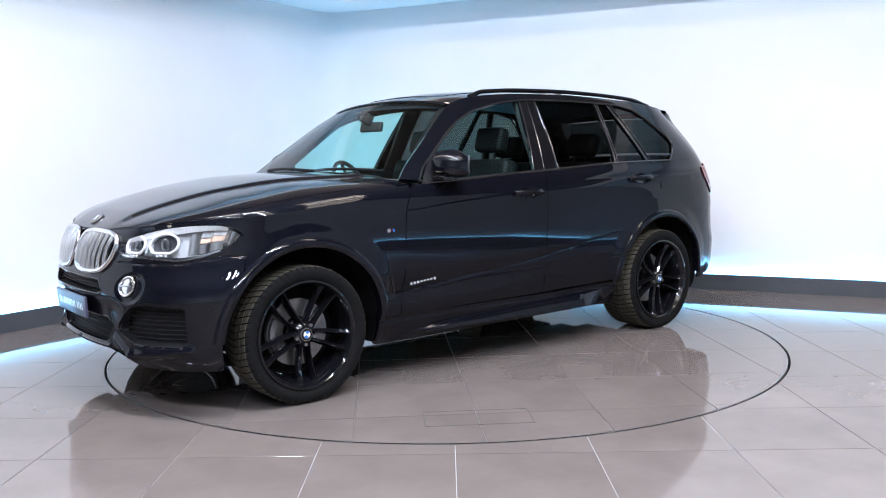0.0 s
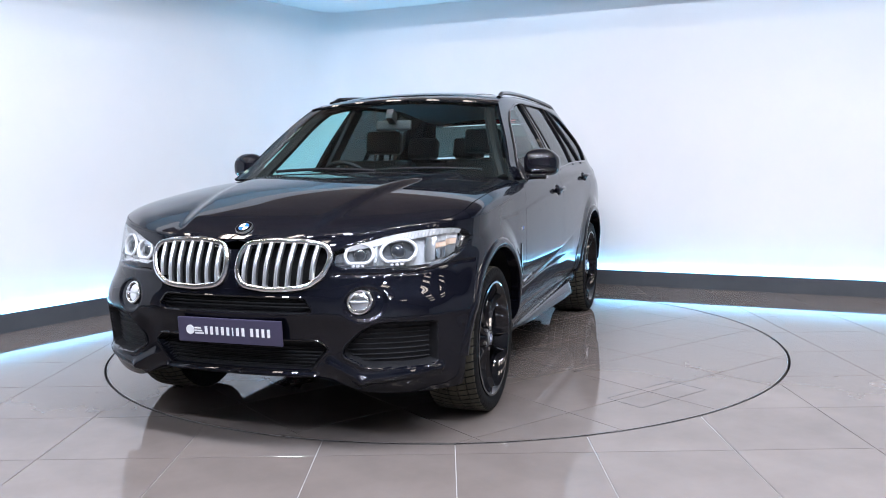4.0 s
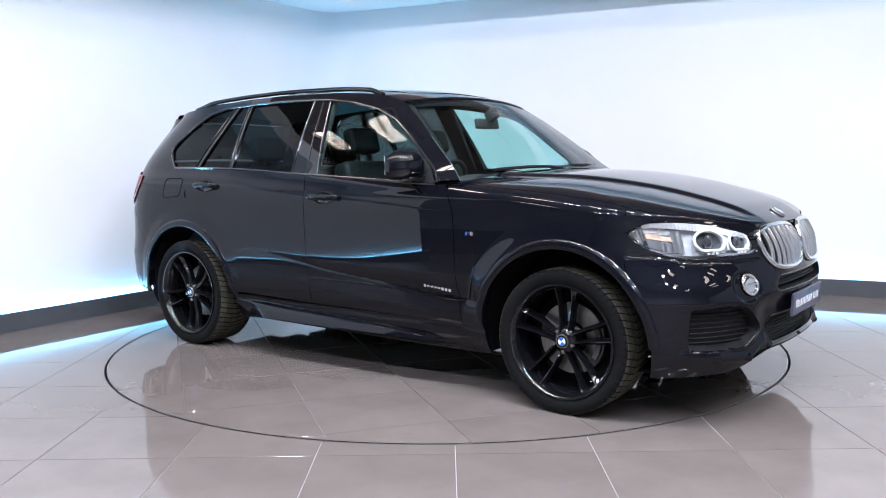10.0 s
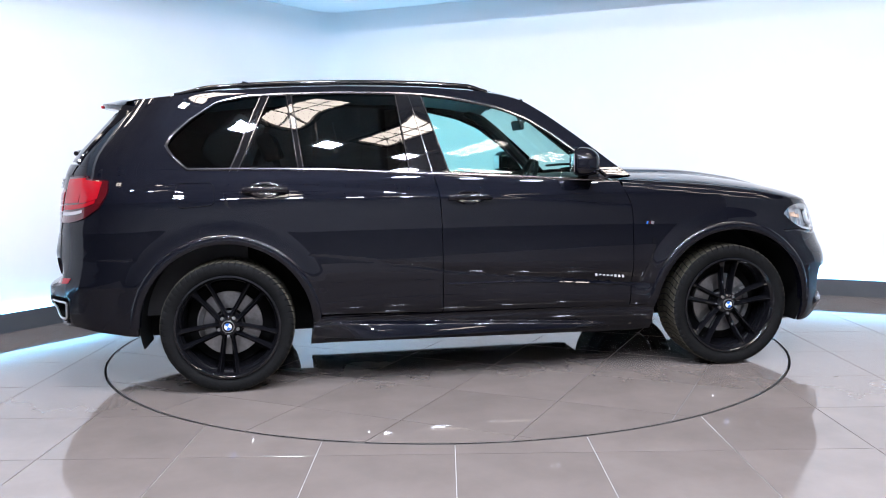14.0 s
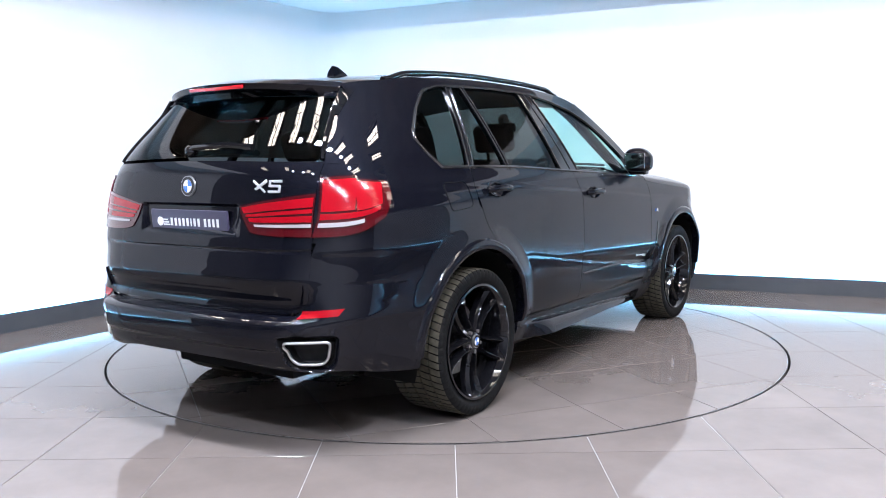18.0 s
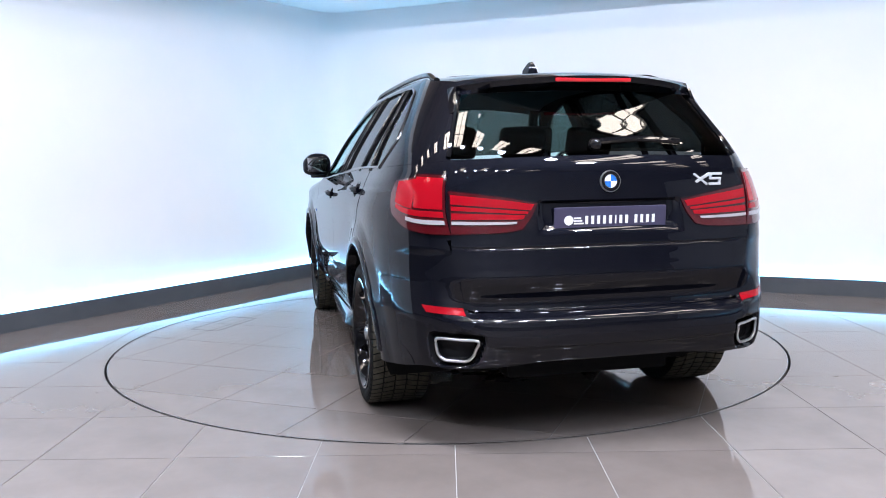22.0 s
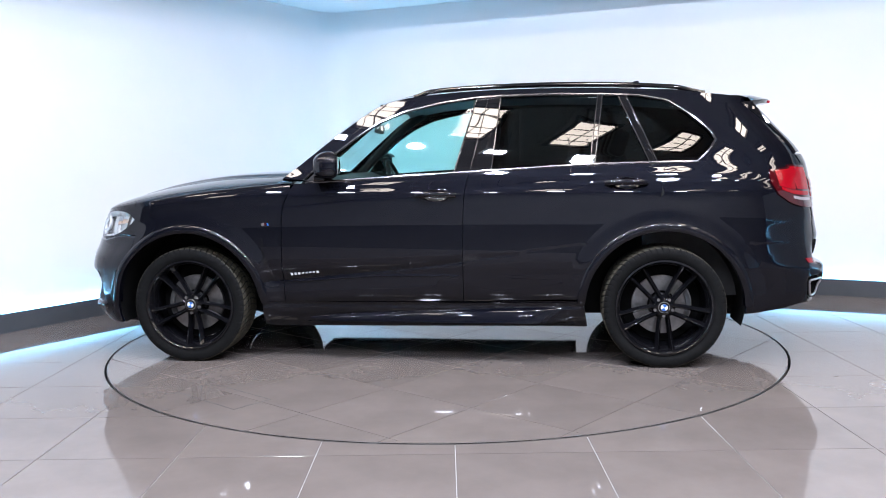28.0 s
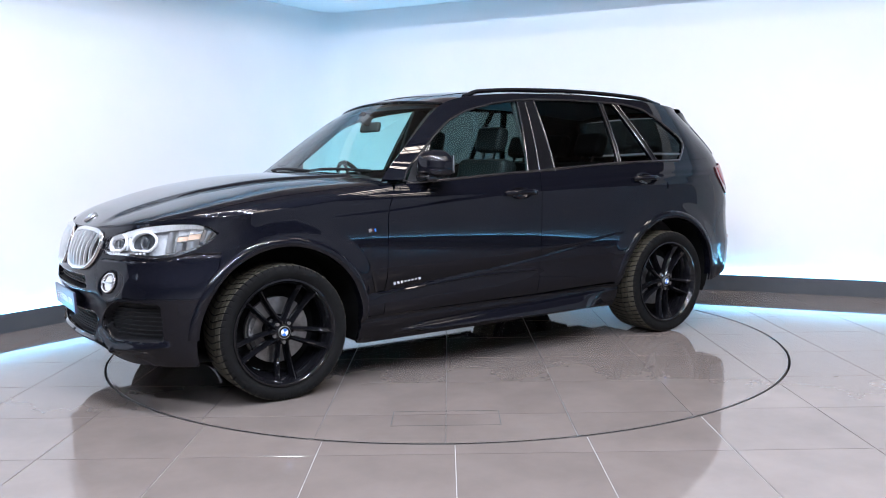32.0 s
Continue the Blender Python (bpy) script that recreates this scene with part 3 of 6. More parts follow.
def coons(bottom, top, left, right, nu, nv, shrink=0.0):
    u, v = np.meshgrid(np.linspace(shrink, 1 - shrink, nu + 1), np.linspace(shrink, 1 - shrink, nv + 1))
    b, t, lft, rgt = bottom(u), top(u), left(v), right(v)
    u, v = u[..., None], v[..., None]
    p00, p10, p01, p11 = bottom(np.array(0.0)), bottom(np.array(1.0)), top(np.array(0.0)), top(np.array(1.0))
    return (1 - v) * b + v * t + (1 - u) * lft + u * rgt - ((1 - u) * (1 - v) * p00 + u * (1 - v) * p10 + (1 - u) * v * p01 + u * v * p11)


def grid_normals(g):
    du, dv = np.gradient(g, axis=1), np.gradient(g, axis=0)
    n = np.cross(du, dv)
    return n / np.maximum(np.sqrt((n**2).sum(-1, keepdims=True)), 1e-9)


def panel(name, grid, mat, parent, label="", depth=0.014, centre=(0.0, 0.0, 0.75), faces_mat=None, lift=0.0):
    """A sheet with turned-in edges from a grid of points; its outside looks away from centre."""
    g = np.array(grid, float)
    n = grid_normals(g)
    away = g - np.array(centre)
    if (n * away).sum() < 0:
        n = -n
        flip = True
    else:
        flip = False
    g = g + n * lift
    rows, cols = g.shape[:2]
    verts = [tuple(p) for p in g.reshape(-1, 3)]
    idx = np.arange(rows * cols).reshape(rows, cols)
    a, b, c, d = idx[:-1, :-1], idx[:-1, 1:], idx[1:, 1:], idx[1:, :-1]
    quads = np.stack([a, b, c, d] if not flip else [a, d, c, b], -1).reshape(-1, 4).tolist()
    kinds = (faces_mat.reshape(-1).tolist() if faces_mat is not None else [0] * len(quads))
    if depth:
        ring = [*idx[0, :-1], *idx[:-1, -1], *idx[-1, :0:-1], *idx[:0:-1, 0]]
        inner = g - n * depth
        flat = inner.reshape(-1, 3)
        base = len(verts)
        verts += [tuple(flat[i]) for i in ring]
        k = len(ring)
        for j in range(k):
            q = (int(ring[j]), int(ring[(j + 1) % k]), base + (j + 1) % k, base + j)
            quads.append(tuple(reversed(q)) if not flip else q)
            kinds.append(0)
    ob = mesh_object(name, verts, quads, mat, parent, smooth=True, label=label)
    if faces_mat is not None:
        ob.data.polygons.foreach_set("material_index", kinds)
    ob.data.set_sharp_from_angle(angle=radians(32))
    return ob


def side_map(grid, sign):
    x, z = grid[..., 0], grid[..., 1]
    return np.stack([x, sign * side_y(x, z), z], -1)


def unroll(x, z):
    """The side's own coordinate: x along the straight side, running on round the tail."""
    return x if x >= BEND_R else BEND_R - math.asin(min(1, ((BEND_R - x) / (BEND_R - float(TAIL_CORNER(z)))) ** (POW_R / 2)))


def unroll_y(y, z):
    return BEND_R - (1 - float(q_of_y(y, z, True))) * math.pi / 2


def rolled_map(grid, sign):
    c, z = grid[..., 0], grid[..., 1]
    straight = np.stack([c, side_y(c, z), z], -1)
    round_tail = end_point(np.clip(1 - (BEND_R - c) / (np.pi / 2), 0.0, 1), z, True)
    out = np.where((c < BEND_R)[..., None], round_tail, straight)
    return out * np.array((1, sign, 1))


def tube(name, points, radius, mat, parent, closed=False, sides=8, label="", flat=1.0):
    """A round bar along a line of points."""
    p = np.array(points, float)
    n = len(p)
    t = (np.roll(p, -1, 0) - np.roll(p, 1, 0)) if closed else np.gradient(p, axis=0)
    t /= np.maximum(np.sqrt((t**2).sum(1, keepdims=True)), 1e-9)
    up = np.array((0, 0, 1.0)) if abs(t[:, 2]).mean() < 0.8 else np.array((1.0, 0, 0))
    s = np.cross(t, up)
    s /= np.maximum(np.sqrt((s**2).sum(1, keepdims=True)), 1e-9)
    w = np.cross(s, t)
    verts = []
    for k in range(n):
        for j in range(sides):
            a = 2 * math.pi * j / sides
            verts.append(tuple(p[k] + radius * (math.cos(a) * s[k] + flat * math.sin(a) * w[k])))
    faces = []
    for k in range(n if closed else n - 1):
        for j in range(sides):
            faces.append((k * sides + j, k * sides + (j + 1) % sides, ((k + 1) % n) * sides + (j + 1) % sides, ((k + 1) % n) * sides + j))
    if not closed:
        faces += [tuple(reversed(range(sides))), tuple((n - 1) * sides + j for j in range(sides))]
    bm = bmesh.new()
    made = [bm.verts.new(v) for v in verts]
    for f in faces:
        bm.faces.new([made[i] for i in f])
    return part(name, bm, mat, parent, label)


def resample(points, n, closed=False):
    p = list(points) + ([points[0]] if closed else [])
    u = np.linspace(0, 1, n, endpoint=not closed)
    return line(p, False)(u)


def inside_depth(y, z, polygon):
    """How far inside a polygon points lie (negative outside)."""
    poly = np.array(polygon, float)
    best = np.full(y.shape, 1e9)
    odd = np.zeros(y.shape, bool)
    for i in range(len(poly)):
        (ay, az), (by, bz) = poly[i - 1], poly[i]
        ey, ez = by - ay, bz - az
        s = np.clip(((y - ay) * ey + (z - az) * ez) / (ey * ey + ez * ez), 0, 1)
        best = np.minimum(best, np.hypot(y - ay - s * ey, z - az - s * ez))
        cross = (az > z) != (bz > z)
        odd ^= cross & (y < ay + (z - az) / (bz - az if bz != az else 1e-9) * ey)
    return np.where(odd, best, -best)


def round_polygon(points, radius, n=5):
    """A polygon with its corners rounded."""
    p = [np.array(q, float) for q in points]
    out = []
    for i in range(len(p)):
        a, b, c = p[i - 1], p[i], p[(i + 1) % len(p)]
        r1 = min(radius, 0.45 * np.hypot(*(a - b)))
        r2 = min(radius, 0.45 * np.hypot(*(c - b)))
        s, e = b + (a - b) / np.hypot(*(a - b)) * r1, b + (c - b) / np.hypot(*(c - b)) * r2
        for k in range(n + 1):
            t = k / n
            out.append((1 - t) ** 2 * s + 2 * t * (1 - t) * b + t * t * e)
    return out


def arc(cx, a0, a1, r, n=16):
    return [(cx + r * math.cos(radians(a0 + (a1 - a0) * k / n)), HUB + r * math.sin(radians(a0 + (a1 - a0) * k / n))) for k in range(n + 1)]


CAR_X, CAR_Y = 0.078, -0.173
car = tagged(new("car"), "glossy black five door off-road car with black alloy wheels", "car")

# ---- nose: one skin with sunk openings for grille, lamps and intakes ----
ARCH = 0.47
GRILLE = round_polygon([(0.027, 0.80), (0.034, 0.862), (0.062, 0.900), (0.168, 0.914), (0.340, 0.909), (0.425, 0.893), (0.447, 0.845), (0.418, 0.768), (0.360, 0.726), (0.289, 0.714), (0.176, 0.710), (0.066, 0.724), (0.034, 0.758)], 0.026)
LAMP_LOW = [(0.453, 0.816), (0.50, 0.798), (0.585, 0.797), (0.669, 0.795), (0.775, 0.786), (0.86, 0.801), (0.905, 0.830), (0.932, 0.872)]
LAMP_HIGH = [(0.446, 0.866), (0.50, 0.888), (0.585, 0.915), (0.69, 0.943), (0.807, 0.958), (0.890, 0.956), (0.925, 0.938), (0.943, 0.905)]
LAMP = LAMP_LOW + LAMP_HIGH[::-1]
UPPER = round_polygon([(-0.355, 0.607), (0.355, 0.607), (0.392, 0.622), (0.348, 0.682), (-0.348, 0.682), (-0.392, 0.622)], 0.018)
LOWER = round_polygon([(-0.36, 0.350), (0.36, 0.350), (0.446, 0.456), (0.40, 0.490), (-0.40, 0.490), (-0.446, 0.456)], 0.014)
SIDE_INTAKE = round_polygon([(0.872, 0.568), (0.70, 0.578), (0.632, 0.568), (0.572, 0.530), (0.508, 0.466), (0.50, 0.424), (0.60, 0.372), (0.757, 0.362), (0.862, 0.372)], 0.02)
FOG_Y, FOG_Z = 0.58, 0.662
FOG = [(FOG_Y + 0.058 * math.cos(a), FOG_Z + 0.058 * math.sin(a)) for a in np.linspace(0, 2 * math.pi, 24, False)]
FOG_BED = [(FOG_Y + 0.018 + 0.094 * math.cos(a), FOG_Z - 0.012 + 0.080 * math.sin(a)) for a in np.linspace(0, 2 * math.pi, 24, False)]
HOOD_LOW = smooth_table([(0.77, 1.09), (1.27, 1.032), (1.58, 1.004), (1.88, 0.980), (1.98, 0.971), (2.1, 0.953), (2.2, 0.930), (2.25, 0.916), (2.268, 0.904), (2.288, 0.874)])
HOOD_TOP = smooth_table([(0.70, 1.184), (0.92, 1.178), (1.295, 1.163), (1.668, 1.113), (1.965, 1.042), (2.15, 0.980), (2.226, 0.944), (2.265, 0.912), (2.288, 0.876)])


def hood_point(x, f):
    """A point of the bonnet; f from -1 to 1 across, the ends lying on the wings' sides."""
    x, f = np.broadcast_arrays(np.asarray(x, float), np.asarray(f, float))
    low, top = HOOD_LOW(x), HOOD_TOP(x)
    edge = side_y(x, low)
    a = np.abs(f)
    y = edge * a
    z = low + (top - low) * (1 - a**2.4) ** (1 / 2.4)
    crease = 0.60 - 0.26 * np.clip((x - 0.9) / 1.3, 0, 1)
    z = z + 0.015 * step(crease + 0.026, crease - 0.026, y) * step(2.27, 2.1, x)
    return np.stack([x, y * np.sign(f), z], -1)


def wrapped(points):
    """An outline of the nose in (y, z), with y stretched where the skin turns to the side."""
    p = np.array(points, float)
    x = end_point(q_of_y(p[:, 0], p[:, 1]), p[:, 1])[:, 0]
    return np.stack([p[:, 0] + np.sign(p[:, 0]) * 0.7 * (2.30 - x), p[:, 1]], -1)


def ridge(w, z, a, b):
    """How far points of the nose lie from the line between two points."""
    (aw, az), (bw, bz) = wrapped([a, b])
    ew, ez = bw - aw, bz - az
    s = np.clip(((w - aw) * ew + (z - az) * ez) / (ew * ew + ez * ez), 0, 1)
    return np.hypot(w - aw - s * ew, z - az - s * ez)


def nose_skin():
    nu, nv = 330, 150
    s, v = np.meshgrid(np.linspace(-1, 1, nu + 1), np.linspace(0, 1, nv + 1))
    z = 0.285 + v * 0.615
    q = s * 0.5
    for _ in range(6):
        edge_x = np.where(z < HUB + 0.26, WHEELBASE + np.sqrt(np.clip(ARCH**2 - (z - HUB) ** 2, 0.01, 1)), 1.862 - 0.35 * np.clip(z - HUB - 0.26, 0, 1))
        q = s * q_of_x(edge_x, z)
        p = end_point(q, z)
        low = 0.326 - 0.080 * step(0.36, 0.66, np.abs(p[..., 1]))
        z = low + v * (HOOD_LOW(p[..., 0]) - low)
    g = end_point(q, z)
    z = g[..., 2]
    w = np.abs(g[..., 1]) + 0.7 * (2.30 - g[..., 0])
    kinds = np.zeros(g.shape[:2], int)
    n = grid_normals(g)
    if (n[..., 0]).mean() < 0:
        n = -n
    # blade under the side intake, chin lip, seam below the lamp, fall of the skin into the lower intakes
    out = 0.014 * np.exp(-((ridge(w, z, (0.868, 0.352), (0.575, 0.318)) / 0.020) ** 2))
    out = out + 0.014 * np.exp(-((ridge(w, z, (0.575, 0.318), (0.45, 0.385)) / 0.022) ** 2))
    out = out + 0.012 * np.exp(-((ridge(w, z, (0.0, 0.334), (0.38, 0.334)) / 0.010) ** 2))
    out = out - 0.020 * step(0.62, 0.52, z) * step(0.62, 0.44, w)
    out = out - 0.005 * np.exp(-(((z - 0.772 - 0.03 * step(0.9, 1.2, w)) / 0.0045) ** 2)) * step(0.46, 0.50, w)
    g = g + n * out[..., None]
    for polygon, depth, kind, ramp in ((GRILLE, 0.034, 2, 0.014), (LAMP, 0.055, 2, 0.010), (UPPER, 0.055, 1, 0.014), (LOWER, 0.06, 1, 0.014), (SIDE_INTAKE, 0.050, 1, 0.022), (FOG_BED, 0.010, 0, 0.022), (FOG, 0.016, 1, 0.012)):
        d = inside_depth(w, z, wrapped(polygon))
        g = g - n * (depth * step(0, ramp, d))[..., None]
        if kind:
            kinds = np.where(d > 0.003, kind, kinds)
    return panel("front_bumper", g, [M_PAINT, M_PLASTIC, M_DARK], car, "black painted bumper with dark air intakes", centre=(1.0, 0, 0.6), faces_mat=kinds[:-1, :-1])


nose_skin()
fy, fv = np.meshgrid(np.linspace(-0.80, 0.80, 41), np.linspace(0, 1, 6))
lip_z = 0.328 - 0.080 * step(0.36, 0.66, np.abs(fy))
tray = end_point(q_of_y(fy, lip_z), lip_z)
tray[..., 0] = (1 - fv) * (tray[..., 0] - 0.012) + fv * 1.72
tray[..., 2] = (1 - fv) * tray[..., 2] + fv * 0.225
panel("front_undertray", tray, M_PLASTIC, car, depth=0.0, centre=(1.9, 0, 0.9))


def nose_at(y, z, out=0.0):
    """Points of the nose over (y, z), moved outwards by out."""
    y, z = np.asarray(y, float), np.asarray(z, float)
    p = end_point(q_of_y(y, z), z)
    e = 0.004
    a = end_point(q_of_y(y + e, z), z) - end_point(q_of_y(y - e, z), z)
    b = end_point(q_of_y(y, z + e), z + e) - end_point(q_of_y(y, z - e), z - e)
    n = np.cross(a, b)
    n /= np.maximum(np.sqrt((n**2).sum(-1, keepdims=True)), 1e-9)
    n = np.where(n[..., :1] < 0, -n, n)
    out = np.asarray(out, float)
    return p + (out[..., None] if out.ndim else out) * n


for sign in (1, -1):
    loop = resample(GRILLE, 56, True)
    frame_ob = tube("grille_frame", nose_at(sign * loop[:, 0], loop[:, 1], 0.006), 0.0135, M_CHROME, car, True, 10, "bright silver kidney grille frame")
    for k in range(7):
        y = 0.070 + k * 0.0525
        d = [zz for zz in np.linspace(0.69, 0.93, 80) if inside_depth(np.array(y), np.array(zz), GRILLE) > 0.006]
        zs = np.linspace(min(d), max(d), 12)
        pts = nose_at(sign * y * (1 - 0.035 * (0.89 - zs) / 0.16), zs, 0.002)
        bow = np.sin(np.linspace(0, math.pi, 12)) * 0.010
        pts[:, 0] += bow
        tube("grille_slat", pts, 0.0118, M_SATIN, frame_ob, False, 8, flat=1.2)
    loop = resample(FOG, 28, True)
    fog = tube("fog_lamp", nose_at(sign * (FOG_Y + 0.8 * (loop[:, 0] - FOG_Y)), FOG_Z + 0.8 * (loop[:, 1] - FOG_Z), -0.006), 0.007, M_CHROME, car, True, 8, "round chrome fog lamp")
    c = Vector(nose_at(sign * FOG_Y, FOG_Z, -0.012))
    way = (Vector(nose_at(sign * FOG_Y, FOG_Z, 0.1)) - c).normalized().to_track_quat("Z", "Y").to_matrix().to_4x4()
    bm = bmesh.new()
    bmesh.ops.create_uvsphere(bm, u_segments=24, v_segments=12, radius=0.042, matrix=Matrix.Translation(c) @ way @ Matrix.Diagonal((1, 1, 0.14, 1)))
    part("reflector", bm, M_CHROME, fog)
    bm = bmesh.new()
    box(bm, (0.075, 0.008, 0.012), Matrix.Translation(c) @ way @ pose(0, 0, 0.012), 0.002)
    part("baffle", bm, M_SATIN, fog)
    loop = resample(SIDE_INTAKE, 60, True)
    tube("intake_surround", nose_at(sign * loop[:, 0], loop[:, 1], -0.006), 0.004, M_PLASTIC, car, True, 6)
    for z in np.arange(0.40, 0.56, 0.022):
        ys = [yy for yy in np.linspace(0.5, 0.87, 80) if inside_depth(np.array(yy), np.array(z), SIDE_INTAKE) > 0.012]
        if len(ys) > 4:
            yy = np.linspace(min(ys), max(ys), 14)
            tube("intake_slat", nose_at(sign * yy, np.full(14, z), -0.046), 0.004, M_PLASTIC, car, False, 6)
for z in (0.364, 0.380, 0.396, 0.412, 0.428, 0.444):
    ys = [yy for yy in np.linspace(-0.46, 0.46, 160) if inside_depth(np.array(yy), np.array(z), LOWER) > 0.010]
    tube("intake_slat", nose_at(np.linspace(min(ys), max(ys), 30), np.full(30, z), -0.062), 0.0045, M_PLASTIC, car, False, 6)
for z in (0.637, 0.652, 0.667):
    ys = [yy for yy in np.linspace(-0.42, 0.42, 160) if inside_depth(np.array(yy), np.array(z), UPPER) > 0.008]
    tube("intake_slat", nose_at(np.linspace(min(ys), max(ys), 30), np.full(30, z), -0.03), 0.0045, M_PLASTIC, car, False, 6)
for polygon in (UPPER, LOWER):
    loop = resample(polygon, 90, True)
    tube("intake_surround", nose_at(loop[:, 0], loop[:, 1], -0.004 if polygon is UPPER else -0.022), 0.005, M_GLOSSBLACK, car, True, 6)


# ---- headlamps ----
M_LENSGREY = material("grey projector glass", (0.04, 0.045, 0.052), 0.04, 0.3, Coat_Weight=1.0)
M_LAMPGREY = mottle(material("smoked grey lamp housing", (0.1, 0.1, 0.11), 0.3, 0.0, Coat_Weight=1.0), (0.045, 0.048, 0.054), (0.075, 0.079, 0.086), 40.0, rough=(0.25, 0.4))
M_LAMPBODY = mottle(material("bright lamp housing", (0.8, 0.8, 0.81), 0.25, 0.0, Coat_Weight=1.0), (0.42, 0.43, 0.44), (0.56, 0.57, 0.58), 40.0, rough=(0.2, 0.35))
for sign in (1, -1):
    low, high = line(LAMP_LOW), line(LAMP_HIGH)
    g2 = coons(low, high, line([LAMP_LOW[0], LAMP_HIGH[0]]), line([LAMP_LOW[-1], LAMP_HIGH[-1]]), 60, 16)
    lens = panel("headlamp", nose_at(sign * g2[..., 0], g2[..., 1], 0.001), M_GLASS, car, "clear headlamp with two light rings", depth=0.0)
    lens.visible_shadow = False
    panel("housing", nose_at(sign * g2[..., 0], g2[..., 1], -0.040), M_LAMPBODY, lens, depth=0.0)

    def lamp_patch(name, u0, u1, v0, v1, deep, mat, label="", bulge=0.0, n=14):
        uu, vv = np.meshgrid(np.linspace(u0, u1, n), np.linspace(v0, v1, 6))
        p = (1 - vv[..., None]) * low(uu) + vv[..., None] * high(uu)
        way = np.linspace(0, 1, n)[None] + 0 * vv
        return panel(name, nose_at(sign * p[..., 0], p[..., 1], -deep + bulge * np.sin(np.pi * way)), mat, lens, label, depth=0.003)

    for y, z, ry, rz in ((0.706, 0.866, 0.066, 0.052), (0.556, 0.858, 0.056, 0.046)):
        a = np.linspace(0, 2 * math.pi, 44, False)
        flat_bottom = np.clip(np.sin(a), -0.80, 1)
        ring = nose_at(sign * (y + ry * np.cos(a)), z + rz * flat_bottom, -0.012)
        tube("light_ring", ring, 0.0072, M_WHITELENS, lens, True, 8, "milky white light ring")
        back = nose_at(sign * (y + 0.94 * ry * np.cos(a)), z + 0.94 * rz * flat_bottom, -0.030)
        tunnel = [tuple(p) for p in ring] + [tuple(p) for p in back]
        mesh_object("bezel", tunnel, [(i, (i + 1) % 44, 44 + (i + 1) % 44, 44 + i) for i in range(44)], M_LAMPBODY, lens, True)
        mesh_object("projector", [tuple(p) for p in back], [tuple(range(44))], M_LAMPGREY, lens)
        c = Vector(nose_at(sign * y, z, -0.034))
        bm = bmesh.new()
        bmesh.ops.create_uvsphere(bm, u_segments=28, v_segments=14, radius=rz * 0.74, matrix=Matrix.Translation(c) @ Matrix.Diagonal((0.62, 1, 1, 1)))
        part("projector_lens", bm, M_LENSGREY, lens)
        for k in (-1, 0, 1):
            c = Vector(nose_at(sign * (y + 0.019 * k), z - rz - 0.002, -0.014))
            part("lamp_foot", box(bmesh.new(), (0.012, 0.015, 0.010), Matrix.Translation(c), 0.002), M_WHITE, lens)
    # bright brow along the top, broad over the outer ring
    bu, bv = np.meshgrid(np.linspace(0.10, 0.90, 50), np.linspace(0.0, 1.0, 5))
    band = high(bu)
    drop = 0.004 + bv * (0.012 + 0.020 * np.sin(np.pi * np.clip((bu - 0.1) / 0.85, 0, 1)))
    panel("eyebrow_strip", nose_at(sign * band[..., 0], band[..., 1] - drop, -0.006 - 0.012 * bv), M_WHITELENS, lens, "milky white ribbed strip", depth=0.003)
    for uu in np.linspace(0.42, 0.86, 20):
        b0 = high(np.array(uu))
        zz = b0[1] - np.linspace(0.006, 0.034, 5)
        tube("rib", nose_at(sign * np.full(5, b0[0] + 0.004), zz, -0.007 - 0.010 * np.linspace(0, 1, 5)), 0.0018, M_SATIN, lens, False, 5)
    # reflectors and side marker at the outer end; white and pale facets paint in chrome's shine
    for k, (u0, u1, v0, v1, mat, note) in enumerate(((0.70, 0.765, 0.16, 0.80, M_SATIN, ""), (0.77, 0.83, 0.14, 0.42, M_CHROME, ""), (0.77, 0.83, 0.46, 0.60, M_AMBER, "amber marker"), (0.77, 0.83, 0.64, 0.84, M_LAMPBODY, ""), (0.835, 0.90, 0.14, 0.42, M_SATIN, ""), (0.835, 0.90, 0.46, 0.66, M_AMBER, "amber marker"), (0.835, 0.90, 0.68, 0.84, M_WHITE, ""), (0.905, 0.97, 0.12, 0.86, M_CHROME, ""))):
        lamp_patch("reflector", u0, u1, v0, v1, 0.026, mat, note, -0.008, 8)
    lamp_patch("reflector", 0.325, 0.352, 0.22, 0.72, 0.018, M_LAMPBODY, "", 0.004, 6)
    lamp_patch("lower_strip", 0.12, 0.90, 0.03, 0.10, 0.012, M_CHROME, "bright chrome strip", 0.0, 40)
    lamp_patch("lower_strip", 0.02, 0.14, 0.06, 0.16, 0.012, M_CHROME, "bright chrome strip", 0.0, 10)
    lamp_patch("indicator", 0.02, 0.085, 0.34, 0.80, 0.026, M_LAMPGREY, "", 0.0, 8)

# ---- bonnet and the strips beside it ----
HOOD_TIP = 2.258


def hood_side(x):
    return 0.93 + 0.055 * step(1.62, 1.95, x)


